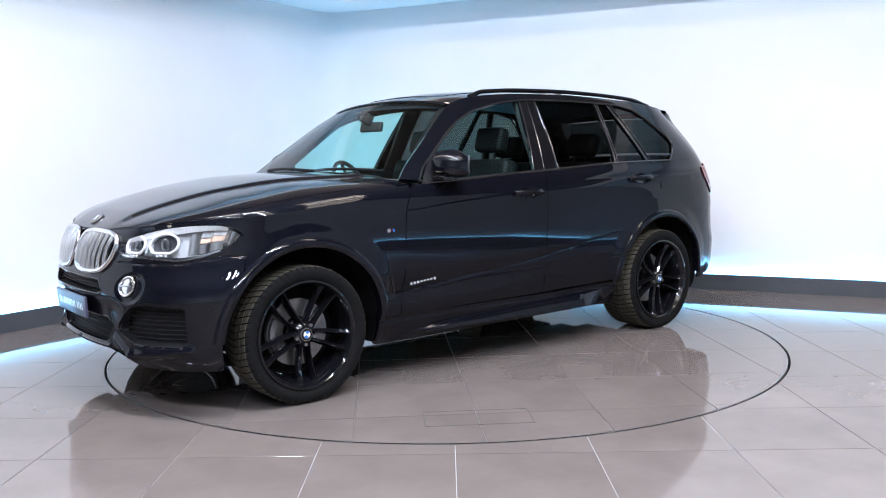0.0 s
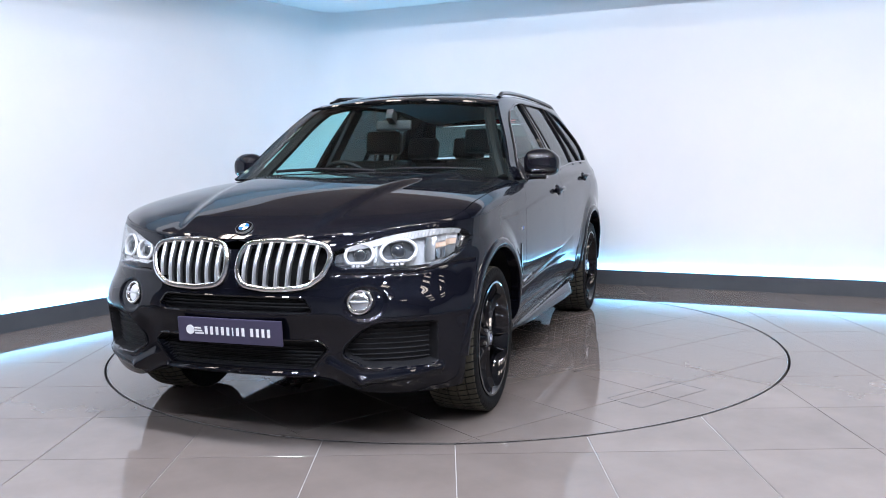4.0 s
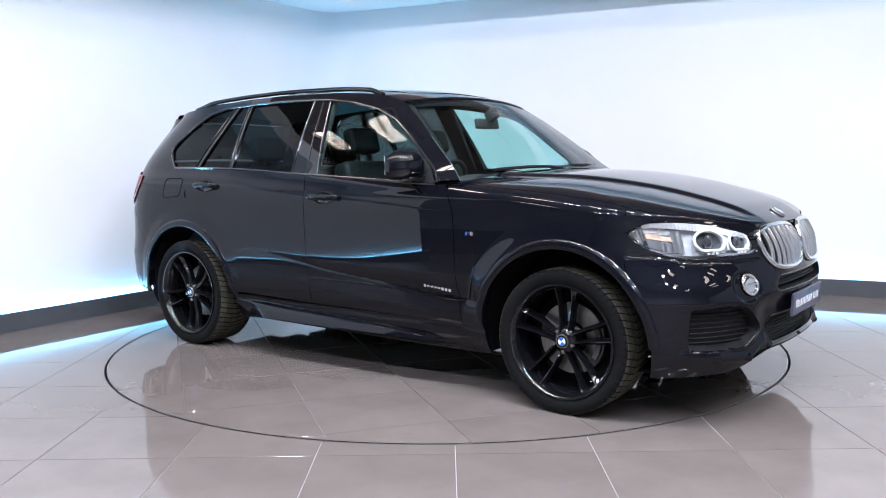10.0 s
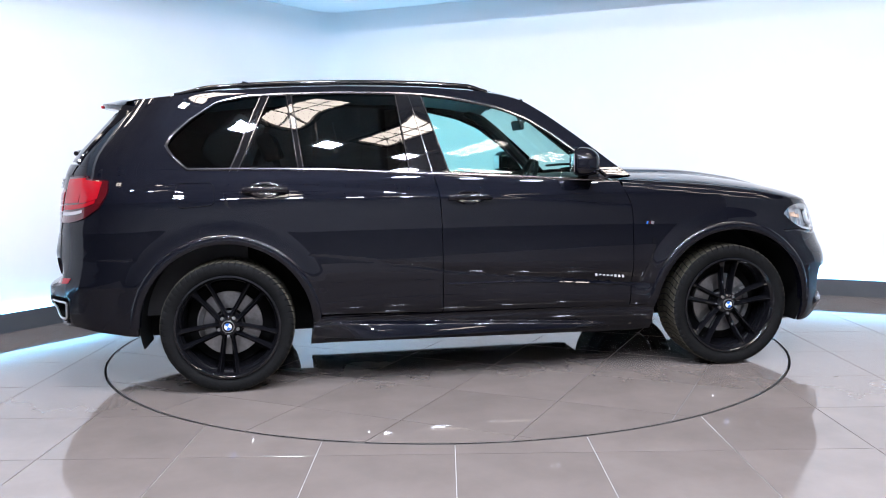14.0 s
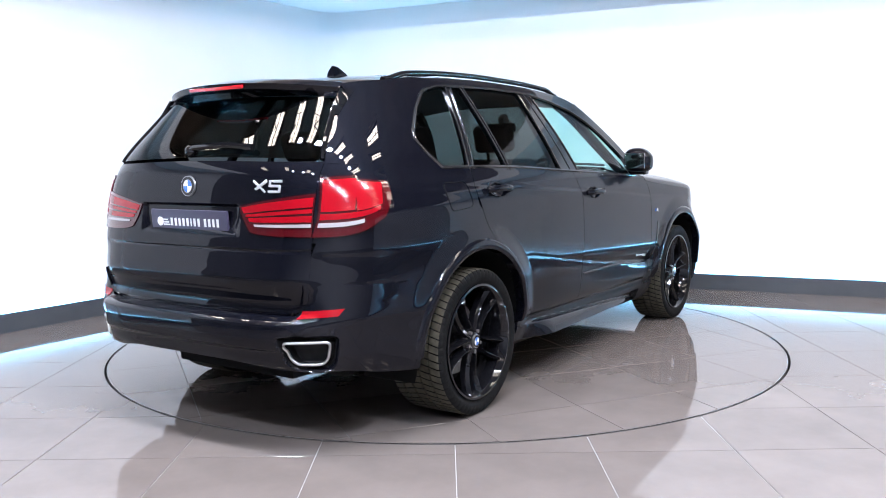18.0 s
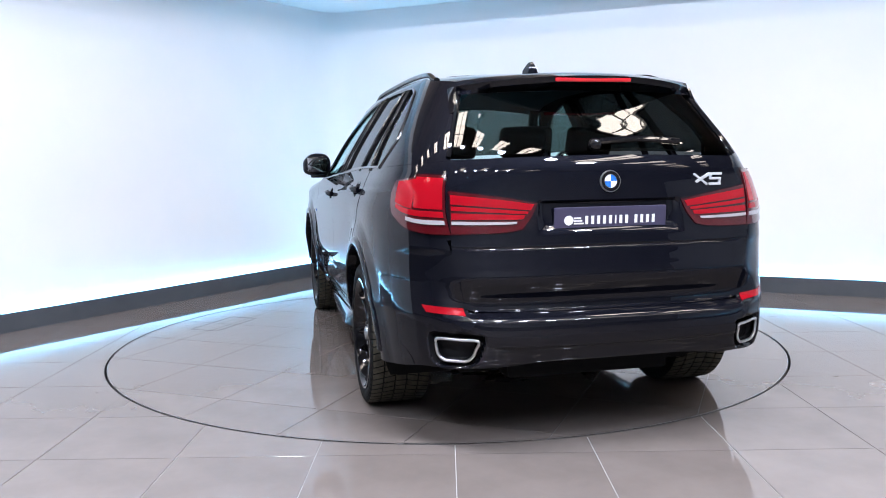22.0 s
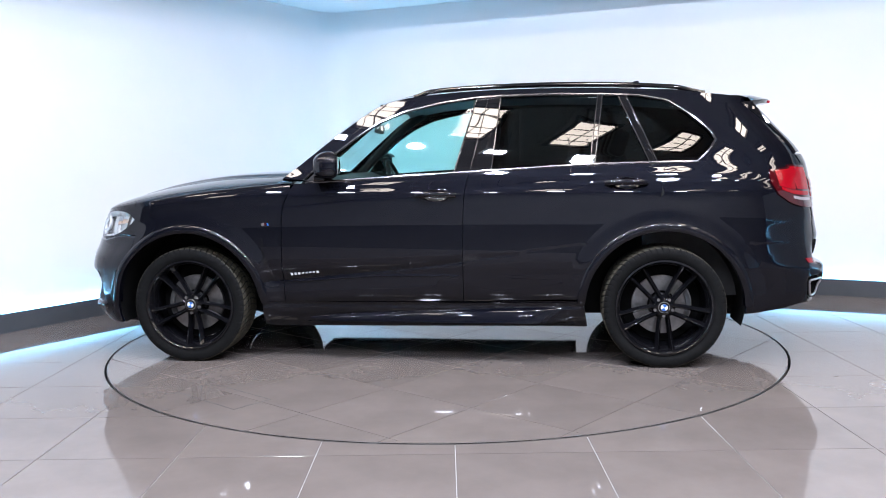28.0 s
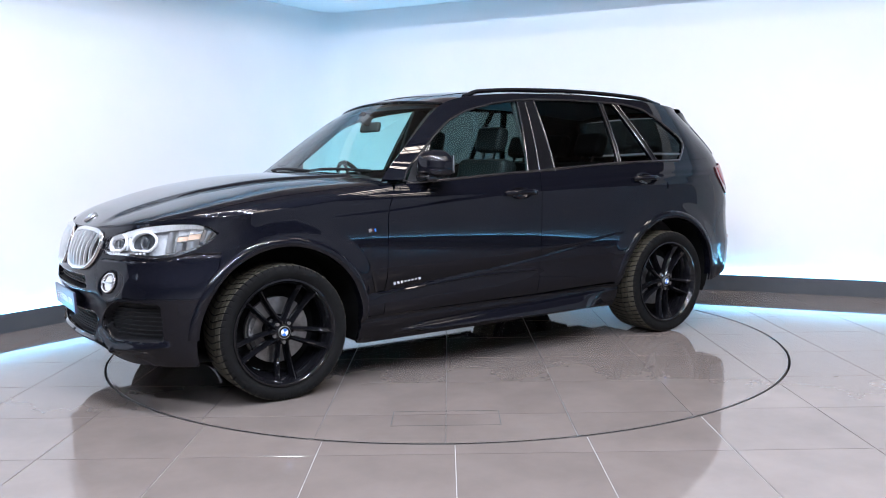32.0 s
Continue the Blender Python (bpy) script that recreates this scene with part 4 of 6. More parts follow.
x, f = np.meshgrid(np.linspace(0.80, HOOD_TIP, 110), np.linspace(-1, 1, 81), indexing="ij")
f = f * hood_side(x)
x = np.where(True, x + 0.13 * (1 - np.abs(f) ** 2) * np.clip((1.3 - x) / 0.5, 0, 1), x)
panel("bonnet", hood_point(x, f), M_PAINT, car, "black bonnet with two raised creases", centre=(1.4, 0, 0.3))
for sign in (1, -1):
    a = [(xx, float(hood_side(xx)) + 0.003) for xx in np.linspace(1.80, HOOD_TIP + 0.003, 30)] + [(HOOD_TIP + 0.003, ff) for ff in np.linspace(0.985, 0.0, 12)[1:]]
    b = [(xx, 1.0) for xx in np.linspace(1.80, 2.2875, 41)]
    v = np.linspace(0, 1, 7)[:, None, None]
    both = (1 - v) * np.array(a)[None] + v * np.array(b)[None]
    panel("nose_strip", hood_point(both[..., 0], sign * both[..., 1]), M_PAINT, car, depth=0.008, centre=(1.4, 0, 0.3))
    xs, fs = np.meshgrid(np.linspace(0.79, 1.797, 40), np.linspace(0, 1, 8), indexing="ij")
    fs = (hood_side(xs) + 0.004) * (1 - fs) + fs
    panel("wing_top", hood_point(xs, sign * fs), M_PAINT, car, depth=0.0, centre=(1.4, 0, 0.3))

# ---- sides ----
FRONT_GAP = [(0.85, 0.382), (0.852, 0.554), (0.846, 0.80), (0.836, 0.965), (0.80, 1.06), (0.772, float(BELT(0.772)))]
MID_GAP = [(-0.272, 0.392), (-0.275, 0.8), (-0.286, 1.046), (-0.313, float(BELT(-0.313)))]
REAR_GAP = arc(-WHEELBASE, 6, 62, ARCH + 0.004, 10) + [(-1.345, 0.86), (-1.425, 0.99), (-1.452, 1.11), (-1.412, float(BELT(-1.412)))]
for sign in (1, -1):
    hand = "left" if sign > 0 else "right"
    arch_path = arc(WHEELBASE, 176, 33.6, ARCH, 24)
    base = [(0.8525, 0.385), (0.94, 0.386)] + arch_path
    top = [(xx, float(HOOD_LOW(xx))) for xx in np.linspace(0.7745, 1.752, 24)]
    left = line([base[0]] + [(xx + 0.0025, zz) for xx, zz in FRONT_GAP[1:-1]] + [top[0]])
    right = line([base[-1], (1.812, 0.75), top[-1]])
    panel("front_wing", side_map(coons(line(base, False), line(top), left, right, 90, 60), sign), M_PAINT, car)
    low = line([(-0.268, 0.391), (0.3, 0.388), (0.846, 0.382)])
    high = line([(xx, float(BELT(xx)) - 0.002) for xx in np.linspace(-0.309, 0.768, 20)])
    g = coons(low, high, line([(xx + 0.0025, zz) for xx, zz in MID_GAP]), line([(xx - 0.0025, zz) for xx, zz in FRONT_GAP]), 130, 110)
    front_door = panel("front_door", side_map(g, sign), M_PAINT, car)
    low = line([(-0.992, 0.396), (-0.6, 0.395), (-0.276, 0.392)])
    high = line([(xx, float(BELT(xx)) - 0.002) for xx in np.linspace(-1.408, -0.317, 20)])
    g = coons(low, high, line([(xx + 0.004, zz) for xx, zz in REAR_GAP]), line([(xx - 0.0025, zz) for xx, zz in MID_GAP]), 110, 100)
    rear_door = panel("rear_door", side_map(g, sign), M_PAINT, car)
    # quarter, running round to the tailgate
    arch_up = [(xx, zz) for xx, zz in arc(-WHEELBASE, 62, 152, ARCH + 0.004, 18)]
    bottom = [(unroll(xx, zz), zz) for xx, zz in arch_up] + [(unroll(-1.99, 0.71), 0.71), (unroll(-2.13, 0.87), 0.87), (unroll_y(0.690, 0.92), 0.92)]
    top = [(unroll(-1.383, 1.21), float(BELT(-1.383))), (unroll(-1.6, 1.220), 1.220), (unroll(-1.9, 1.238), 1.238), (unroll(-2.1, 1.245), 1.245), (unroll_y(0.682, 1.262), 1.262)]
    front = line([bottom[0]] + [(unroll(xx + 0.030, zz), zz) for xx, zz in REAR_GAP[11:-1]] + [top[0]])
    g = coons(line(bottom, False), line(top), front, line([bottom[-1], (unroll_y(0.688, 1.1), 1.1), top[-1]]), 90, 48)
    panel("rear_quarter", rolled_map(g, sign), M_PAINT, car, lift=-0.0012)
    # skirt below the doors
    g = coons(line([(-1.02, 0.226), (0.9, 0.214), (1.0, 0.228)]), line([(-0.995, 0.392), (0.2, 0.386), (1.0, 0.380)]), line([(-1.02, 0.226), (-0.995, 0.392)]), line([(1.0, 0.228), (1.0, 0.38)]), 120, 44)
    s3 = side_map(g, sign)
    gx, gz = g[..., 0], g[..., 1]
    s3[..., 1] -= sign * (0.046 * np.clip((0.350 - gz) / 0.13, 0, 1) ** 1.5 + 0.006 * step(0.30, 0.392, gz) - 0.016 * step(0.386, 0.335, gz) + 0.006 * step(0.386, 0.378, gz))
    run_back = np.clip((0.80 - gx) / 1.66, 0, 1)
    low_edge, high_edge = 0.246 + 0 * gx, 0.252 + 0.096 * run_back**0.55
    blade = step(low_edge - 0.004, low_edge + 0.016, gz) * step(high_edge + 0.010, high_edge - 0.006, gz) * step(-1.0, -0.62, gx) * step(0.82, 0.5, gx)
    s3[..., 1] += sign * blade * (0.024 + 0.95 * np.clip(high_edge - gz, 0, 0.1))
    panel("side_skirt", s3, M_PAINT, car, depth=0.03)
    # arch lips
    for cx, a0, a1 in ((WHEELBASE, 3, 178), (-WHEELBASE, 3, 178)):
        r, a = np.meshgrid(np.array((0.461, 0.463, 0.470, 0.484, 0.499, 0.508, 0.513)), np.radians(np.linspace(a0, a1, 60)), indexing="ij")
        xx, zz = cx + r * np.cos(a), HUB + r * np.sin(a)
        yy = side_y(xx, zz) + np.interp(r, (0.463, 0.470, 0.484, 0.499, 0.508, 0.513), (0.007, 0.011, 0.012, 0.0105, 0.005, -0.001))
        yy = np.where(r < 0.462, yy - 0.05, yy)
        panel("arch_trim", np.stack([xx, sign * yy, zz], -1), M_PAINT, car, depth=0.0)
        yb, a = np.meshgrid(np.linspace(0.60, 0.95, 5), np.radians(np.linspace(-14, 194, 40)), indexing="ij")
        liner = np.stack([cx + 0.466 * np.cos(a), sign * np.minimum(yb, side_y(cx + 0.466 * np.cos(a), HUB + 0.466 * np.sin(a)) - 0.02), HUB + 0.466 * np.sin(a)], -1)
        panel("arch_liner", liner, M_DARK, car, depth=0.0, centre=(cx, sign * 0.75, 2.0))
    # vent behind the front wheel and the strip that runs from it
    rear_edge = [(0.898, 0.518), (0.926, 0.585), (0.950, 0.66), (0.963, 0.73), (0.962, 0.785)]
    front_edge = [(0.910, 0.516), (0.940, 0.583), (0.966, 0.658), (0.979, 0.73), (0.978, 0.792)]
    g = coons(line([rear_edge[0], front_edge[0]]), line([rear_edge[-1], front_edge[-1]]), line(rear_edge), line(front_edge), 4, 28)
    panel("wing_vent", side_map(g, sign), M_GLOSSBLACK, car, "gloss black vent trim behind the front wheel", depth=0.006, lift=0.004)
    xs = np.linspace(-0.25, 0.885, 40)
    zs = 0.553 - 0.043 * step(0.1, 0.95, xs)
    tube("door_strip", np.stack([xs, sign * (side_y(xs, zs) - 0.001), zs], -1), 0.007, M_PAINT, car, False, 6)
    # fuel flap on the right
    if sign < 0:
        loop = resample(round_polygon([(-1.70, 1.015), (-1.508, 1.03), (-1.513, 1.150), (-1.712, 1.148)], 0.03), 40, True)
        tube("fuel_flap_seam", [rolled_map(np.array((unroll(px, pz), pz)), sign) for px, pz in loop], 0.0018, M_DARK, car, True, 5)
    # handles
    for (hx, hz), owner in zip(HANDLES, (front_door, rear_door)):
        yy = float(side_y(hx, hz))
        yy += 0.017
        pts = [(hx + d, sign * (yy + 0.030 - 0.022 * abs(d / 0.118) ** 4), hz + 0.008 - 0.006 * (d / 0.118) ** 2) for d in np.linspace(-0.118, 0.118, 24)]
        tube("door_handle", pts, 0.0135, M_PAINT, owner, False, 10, flat=1.25)
    # small badges
    for k, mat in enumerate((M_BLUE, M_REDDARK, M_SATIN)):
        bm = bmesh.new()
        px = 0.945 - sign * 0 + (k - 1) * 0.016
        box(bm, (0.018 if k == 2 else 0.009, 0.004, 0.018), pose(px, sign * (float(side_y(px, 0.873)) + 0.002), 0.873, 0, 15, 0), 0.001)
        part("badge", bm, mat, car, "small tricolour badge")
    for k in range(8):
        px = 0.630 + k * 0.0235
        pz = 0.577 - 0.095 * (px - 0.63)
        tall = 0.017 if k in (0, 5, 6, 7) else 0.009
        bm = bmesh.new()
        box(bm, (0.014, 0.003, tall), pose(px, sign * (float(side_y(px, pz)) + 0.002), pz, 0, 12 * sign, 0), 0.001)
        part("door_badge", bm, M_SILVER, front_door)

# ---- tail: bumper, tailgate, lamps ----
EXHAUST = round_polygon([(0.606, 0.500), (0.775, 0.502), (0.765, 0.430), (0.742, 0.404), (0.648, 0.402), (0.624, 0.428)], 0.018)
EXHAUST_BIG = round_polygon([(0.576, 0.528), (0.806, 0.532), (0.794, 0.415), (0.764, 0.372), (0.624, 0.370), (0.596, 0.41)], 0.03)
PLATE_BAY = round_polygon([(-0.345, 0.925), (0.345, 0.925), (0.325, 1.078), (-0.325, 1.078)], 0.015)


def tail_at(y, z, out=0.0):
    y, z = np.asarray(y, float), np.asarray(z, float)
    p = end_point(q_of_y(y, z, True), z, True)
    e = 0.004
    a = end_point(q_of_y(y + e, z, True), z, True) - end_point(q_of_y(y - e, z, True), z, True)
    b = end_point(q_of_y(y, z + e, True), z + e, True) - end_point(q_of_y(y, z - e, True), z - e, True)
    n = np.cross(a, b)
    n /= np.maximum(np.sqrt((n**2).sum(-1, keepdims=True)), 1e-9)
    n = np.where(n[..., :1] > 0, -n, n)
    return p + out * n


def tail_q(q, z, out=0.0):
    p = end_point(q, z, True)
    n = grid_normals(p)
    if (n * (p - np.array((-1.2, 0, 0.8)))).sum() < 0:
        n = -n
    return p + out * n


def rear_bumper():
    nu, nv = 260, 110
    s, v = np.meshgrid(np.linspace(-1, 1, nu + 1), np.linspace(0, 1, nv + 1))
    z = 0.34 + v * 0.4
    for _ in range(6):
        edge = np.where(z < HUB + 0.22, -WHEELBASE - np.sqrt(np.clip((ARCH + 0.002) ** 2 - (z - HUB) ** 2, 0.01, 1)), -1.878 - 0.75 * np.clip(z - HUB - 0.22, 0, 1))
        q = s * q_of_x(edge, z, True)
        y = np.abs(end_point(q, z, True)[..., 1])
        top = 0.608 + 0.332 * step(0.625, 0.73, y)
        low = 0.398 - 0.026 * step(0.30, 0.58, y) - 0.045 * step(0.80, 0.95, y)
        z = low + v * (top - low)
    g = end_point(q, z, True)
    y = np.abs(g[..., 1])
    n = grid_normals(g)
    if (n[..., 0]).mean() > 0:
        n = -n
    d = inside_depth(y, g[..., 2], EXHAUST_BIG)
    g = g - n * (0.05 * step(0, 0.02, d))[..., None]
    kinds = np.where(d > 0.006, 1, 0)
    return panel("rear_bumper", g, [M_PAINT, M_PLASTIC], car, "black rear bumper with two exhaust openings", centre=(-1.2, 0, 0.6), faces_mat=kinds[:-1, :-1])


bumper = rear_bumper()
tailgate_low = line([(-0.690, 0.72), (-0.672, 0.650), (-0.625, 0.618), (-0.55, 0.610), (0.0, 0.606), (0.55, 0.610), (0.625, 0.618), (0.672, 0.650), (0.690, 0.72)])
tailgate_high = line([(-0.690, 1.252), (0, 1.265), (0.690, 1.252)])
g = coons(tailgate_low, tailgate_high, line([(-0.690, 0.72), (-0.697, 0.95), (-0.690, 1.252)]), line([(0.690, 0.72), (0.697, 0.95), (0.690, 1.252)]), 130, 120)
skin = tail_at(g[..., 0], g[..., 1], 0.003)
n = grid_normals(skin)
n = n if n[..., 0].mean() < 0 else -n
d = inside_depth(g[..., 0], g[..., 1], PLATE_BAY)
skin = skin - n * (0.016 * step(0, 0.014 + 0.05 * step(1.04, 0.95, g[..., 1]), d))[..., None]
groove = np.exp(-(((g[..., 1] - 0.880) / 0.004) ** 2))
skin = skin - n * (0.004 * groove)[..., None]
tailgate = panel("tailgate", skin, M_PAINT, car, "black tailgate with a recess for the plate", centre=(-1.2, 0, 0.8))

for sign in (1, -1):
    def lamp_piece(name, low, high, u0, u1, v0, v1, out, mat, owner, surface, label="", skew=0.0):
        u, v = np.meshgrid(np.linspace(u0, u1, 30), np.linspace(0, 1, 5))
        v = v0 + (v1 - v0) * v + skew * (u - u0)
        p = (1 - v[..., None]) * low(u) + v[..., None] * high(u)
        return panel(name, surface(sign * p[..., 0], p[..., 1], out), mat, owner, label, depth=0.003)

    low, high = line([(0.402, 0.958), (0.46, 0.948), (0.56, 0.943), (0.6945, 0.941)]), line([(0.334, 1.066), (0.45, 1.088), (0.56, 1.104), (0.6945, 1.122)])
    inner = coons(low, high, line([(0.402, 0.958), (0.360, 1.012), (0.334, 1.066)]), line([(0.6945, 0.941), (0.6945, 1.122)]), 40, 24)
    lamp = panel("tail_lamp", tail_at(sign * inner[..., 0], inner[..., 1], 0.008), M_REDDARK, car, "red tail lamp with bright light bars", depth=0.02)
    lamp_piece("light_bar", low, high, 0.03, 0.985, 0.72, 0.94, 0.0105, M_RED, lamp, tail_at, "bright red light bar", -0.03)
    lamp_piece("light_bar", low, high, 0.05, 0.985, 0.58, 0.675, 0.0105, M_RED, lamp, tail_at, "bright red light bar", -0.03)
    lamp_piece("light_bar", low, high, 0.07, 0.985, 0.40, 0.545, 0.0105, M_RED, lamp, tail_at, "bright red light bar", -0.06)
    lamp_piece("reverse_lamp", low, high, 0.14, 0.985, 0.245, 0.325, 0.012, M_REVERSE, lamp, tail_at, "silvery reversing lamp", -0.03)

    # outer lamp wraps round the corner
    def corner(y=None, x=None, z=1.0):
        return float(q_of_y(y, z, True)) if y is not None else float(q_of_x(x, z, True))

    low_pts = [(corner(y=0.6965, z=0.940), 0.940), (corner(y=0.80, z=0.945), 0.945), (corner(x=-2.20, z=0.968), 0.968), (corner(x=-2.115, z=1.02), 1.02)]
    high_pts = [(corner(y=0.6965, z=1.187), 1.187), (corner(y=0.80, z=1.192), 1.192), (corner(x=-2.20, z=1.184), 1.184), (corner(x=-2.065, z=1.165), 1.165)]
    low, high = line(low_pts), line(high_pts)
    gq = coons(low, high, line([low_pts[0], high_pts[0]]), line([low_pts[-1], (corner(x=-2.068, z=1.10), 1.10), high_pts[-1]]), 44, 30)
    lamp2 = panel("tail_lamp", tail_q(sign * gq[..., 0], gq[..., 1], 0.008), M_REDDARK, car, "red wrap-around tail lamp", depth=0.02)
    lamp_piece("light_guide", low, high, 0.03, 0.46, 0.42, 0.95, 0.0105, M_RED, lamp2, tail_q, "bright red light guide")
    lamp_piece("light_guide", low, high, 0.50, 0.93, 0.40, 0.95, 0.0105, M_RED, lamp2, tail_q, "bright red light guide")
    lamp_piece("light_guide", low, high, 0.03, 0.90, 0.285, 0.385, 0.0105, M_RED, lamp2, tail_q, "bright red light guide")
    lamp_piece("reverse_lamp", low, high, 0.03, 0.66, 0.16, 0.235, 0.012, M_REVERSE, lamp2, tail_q, "silvery reversing lamp")
    # reflector and exhaust
    g = coons(line([(0.650, 0.598), (0.80, 0.612)]), line([(0.655, 0.630), (0.815, 0.642)]), line([(0.650, 0.598), (0.655, 0.630)]), line([(0.80, 0.612), (0.815, 0.642)]), 16, 4)
    panel("reflector", tail_at(sign * g[..., 0], g[..., 1], 0.004), M_RED, bumper, "red reflector strip", depth=0.006)
    loop = resample(EXHAUST, 54, True)
    pipe = tube("exhaust_tip", tail_at(sign * loop[:, 0], loop[:, 1], -0.008), 0.0065, M_SATIN, car, True, 10, "satin silver trapezoid exhaust tip")
    ring0 = tail_at(sign * loop[:, 0], loop[:, 1], -0.008)
    ring1 = ring0 + np.array((0.12, 0, 0.0))
    k = len(ring0)
    mesh_object("pipe", list(ring0) + list(ring1), [(i, (i + 1) % k, k + (i + 1) % k, k + i) for i in range(k)] + [tuple(range(k, 2 * k))], M_DARK, pipe)


# ---- plates and badges ----
def plate(y_mid, z_mid, at, out, rear):
    x = float(at(np.array(0.0), np.array(z_mid), out)[0])
    lean = 3 if not rear else -4
    turn = pose(x, 0, z_mid, 0, lean, 0)
    bm = bmesh.new()
    box(bm, (0.012, 0.520, 0.111), turn, 0.004)
    ob = part("number_plate", bm, M_PLATE, car, "slate purple plate with white bars", smooth=False)
    face = 0.0075 if not rear else -0.0075
    flip = 1 if not rear else -1
    bm = bmesh.new()
    bmesh.ops.create_cone(bm, cap_ends=True, segments=24, radius1=0.021, radius2=0.021, depth=0.002, matrix=turn @ pose(face, -flip * 0.195, 0, 0, 90))
    part("emblem", bm, M_WHITE, ob)
    for dz, w in ((0.009, 0.032), (-0.003, 0.038), (-0.014, 0.045)):
        bm = bmesh.new()
        box(bm, (0.002, w, 0.007), turn @ pose(face, -flip * (0.172 - w / 2), dz))
        part("bar", bm, M_WHITE, ob)
    y = -0.120
    for k in range(13):
        if k == 8:
            y += 0.016
            continue
        w = 0.006 if k == 5 else 0.013
        bm = bmesh.new()
        box(bm, (0.002, w, 0.036), turn @ pose(face, flip * (y + w / 2), 0))
        part("bar", bm, M_WHITE, ob)
        y += w + 0.0145
    return ob


plate(0, 0.526, nose_at, 0.006, False)
plate(0, 0.990, tail_at, -0.006, True)


def roundel(name, m, r, parent):
    bm = bmesh.new()
    bmesh.ops.create_cone(bm, cap_ends=True, segments=32, radius1=r, radius2=r * 0.96, depth=0.008, matrix=m)
    ob = part(name, bm, M_SATIN, parent, "round blue and white badge")
    for r0, r1, mats in ((0.62 * r, 0.90 * r, (M_GLOSSBLACK,)), (0.0, 0.58 * r, (M_BLUE, M_WHITE))):
        for k in range(4):
            a = [radians(90 * k + 90 * j / 8) for j in range(9)]
            pts = [(r1 * math.cos(t), r1 * math.sin(t), 0.0052) for t in a] + ([(r0 * math.cos(t), r0 * math.sin(t), 0.0052) for t in reversed(a)] if r0 else [(0, 0, 0.0052)])
            mesh_object("enamel", [m @ Vector(p) for p in pts], [tuple(range(len(pts)))], mats[k % len(mats)], ob)
    return ob


x = hood_point(2.205, 0.0)
roundel("bonnet_badge", Matrix.Translation(Vector(x) + Vector((0.004, 0, 0.006))) @ pose(0, 0, 0, 0, 34, 0) @ pose(0, 0, 0, 0, 0, 90), 0.041, car)
roundel("tailgate_badge", Matrix.Translation(Vector(tail_at(0.0, 1.152, 0.008))) @ pose(0, 0, 0, 0, -86, 0) @ pose(0, 0, 0, 0, 0, 90), 0.048, car)
def badge_stroke(y0, z0, y1, z1, wide=0.011):
    """One stroke of the raised letters on the tailgate, leaning with them."""
    a, b = (Vector(tail_at(y + 0.22 * (1.152 - z), z, 0.006)) for y, z in ((y0, z0), (y1, z1)))
    mid, way = (a + b) / 2, b - a
    turn = Matrix.Translation(mid) @ pose(0, 0, 0, math.degrees(math.atan2(way.z, way.y)))
    part("model_badge", box(bmesh.new(), (0.006, way.length + wide * 0.7, wide), turn, 0.002), M_SILVER, tailgate)


for stroke in ((-0.403, 1.130, -0.474, 1.174, 0.014), (-0.403, 1.174, -0.474, 1.130, 0.010), (-0.490, 1.174, -0.545, 1.174), (-0.490, 1.174, -0.490, 1.154), (-0.490, 1.154, -0.540, 1.154), (-0.543, 1.154, -0.543, 1.130), (-0.490, 1.130, -0.543, 1.130)):
    badge_stroke(*stroke)

# ---- cabin: pillars, roof, glass ----
WIN_TOP = [(0.706, 1.142), (0.644, 1.206), (0.521, 1.303), (0.395, 1.402), (0.268, 1.486), (0.105, 1.555), (-0.126, 1.607), (-0.326, 1.634), (-0.477, 1.643), (-0.795, 1.649), (-1.098, 1.641), (-1.334, 1.630), (-1.499, 1.598), (-1.639, 1.502), (-1.744, 1.403), (-1.770, 1.350), (-1.740, 1.300), (-1.655, 1.222)]
ROOF_EDGE = [(0.845, 1.150), (0.70, 1.270), (0.52, 1.415), (0.36, 1.535), (0.25, 1.600), (0.08, 1.645), (-0.13, 1.668), (-0.4, 1.684), (-0.8, 1.690), (-1.1, 1.684), (-1.4, 1.668), (-1.7, 1.640), (-1.98, 1.604)]
roof_z = smooth_table([(xx, zz) for xx, zz in ROOF_EDGE[4:]] + [(-2.1, 1.588)])
ROOF_MID = smooth_table([(0.34, 1.622), (0.25, 1.652), (0.08, 1.690), (-0.2, 1.716), (-0.6, 1.728), (-1.0, 1.724), (-1.4, 1.706), (-1.8, 1.668), (-2.1, 1.630)])
outer = [(unroll(a, b), b) for a, b in ROOF_EDGE] + [(unroll_y(0.56, 1.572), 1.572), (unroll_y(0.600, 1.47), 1.47), (unroll_y(0.640, 1.36), 1.36), (unroll_y(0.684, 1.250), 1.250)]
inner = [(unroll(a, b), b) for a, b in WIN_TOP]
# both run from the foot of the front pillar over the roof to the rear corner
keys_in = [0, 0.06, 0.14, 0.22, 0.29, 0.36, 0.42, 0.46, 0.49, 0.55, 0.61, 0.66, 0.71, 0.77, 0.83, 0.87, 0.91, 1.0]
keys_out = [0, 0.07, 0.16, 0.25, 0.31, 0.37, 0.42, 0.475, 0.55, 0.61, 0.665, 0.72, 0.775, 0.83, 0.885, 0.94, 1.0]


def keyed(points, keys):
    tx, tz = ([(k, p[i]) for k, p in zip(keys, points)] for i in (0, 1))
    fx, fz = smooth_table(tx), smooth_table(tz)
    return lambda u: np.stack([fx(u), fz(u)], -1)


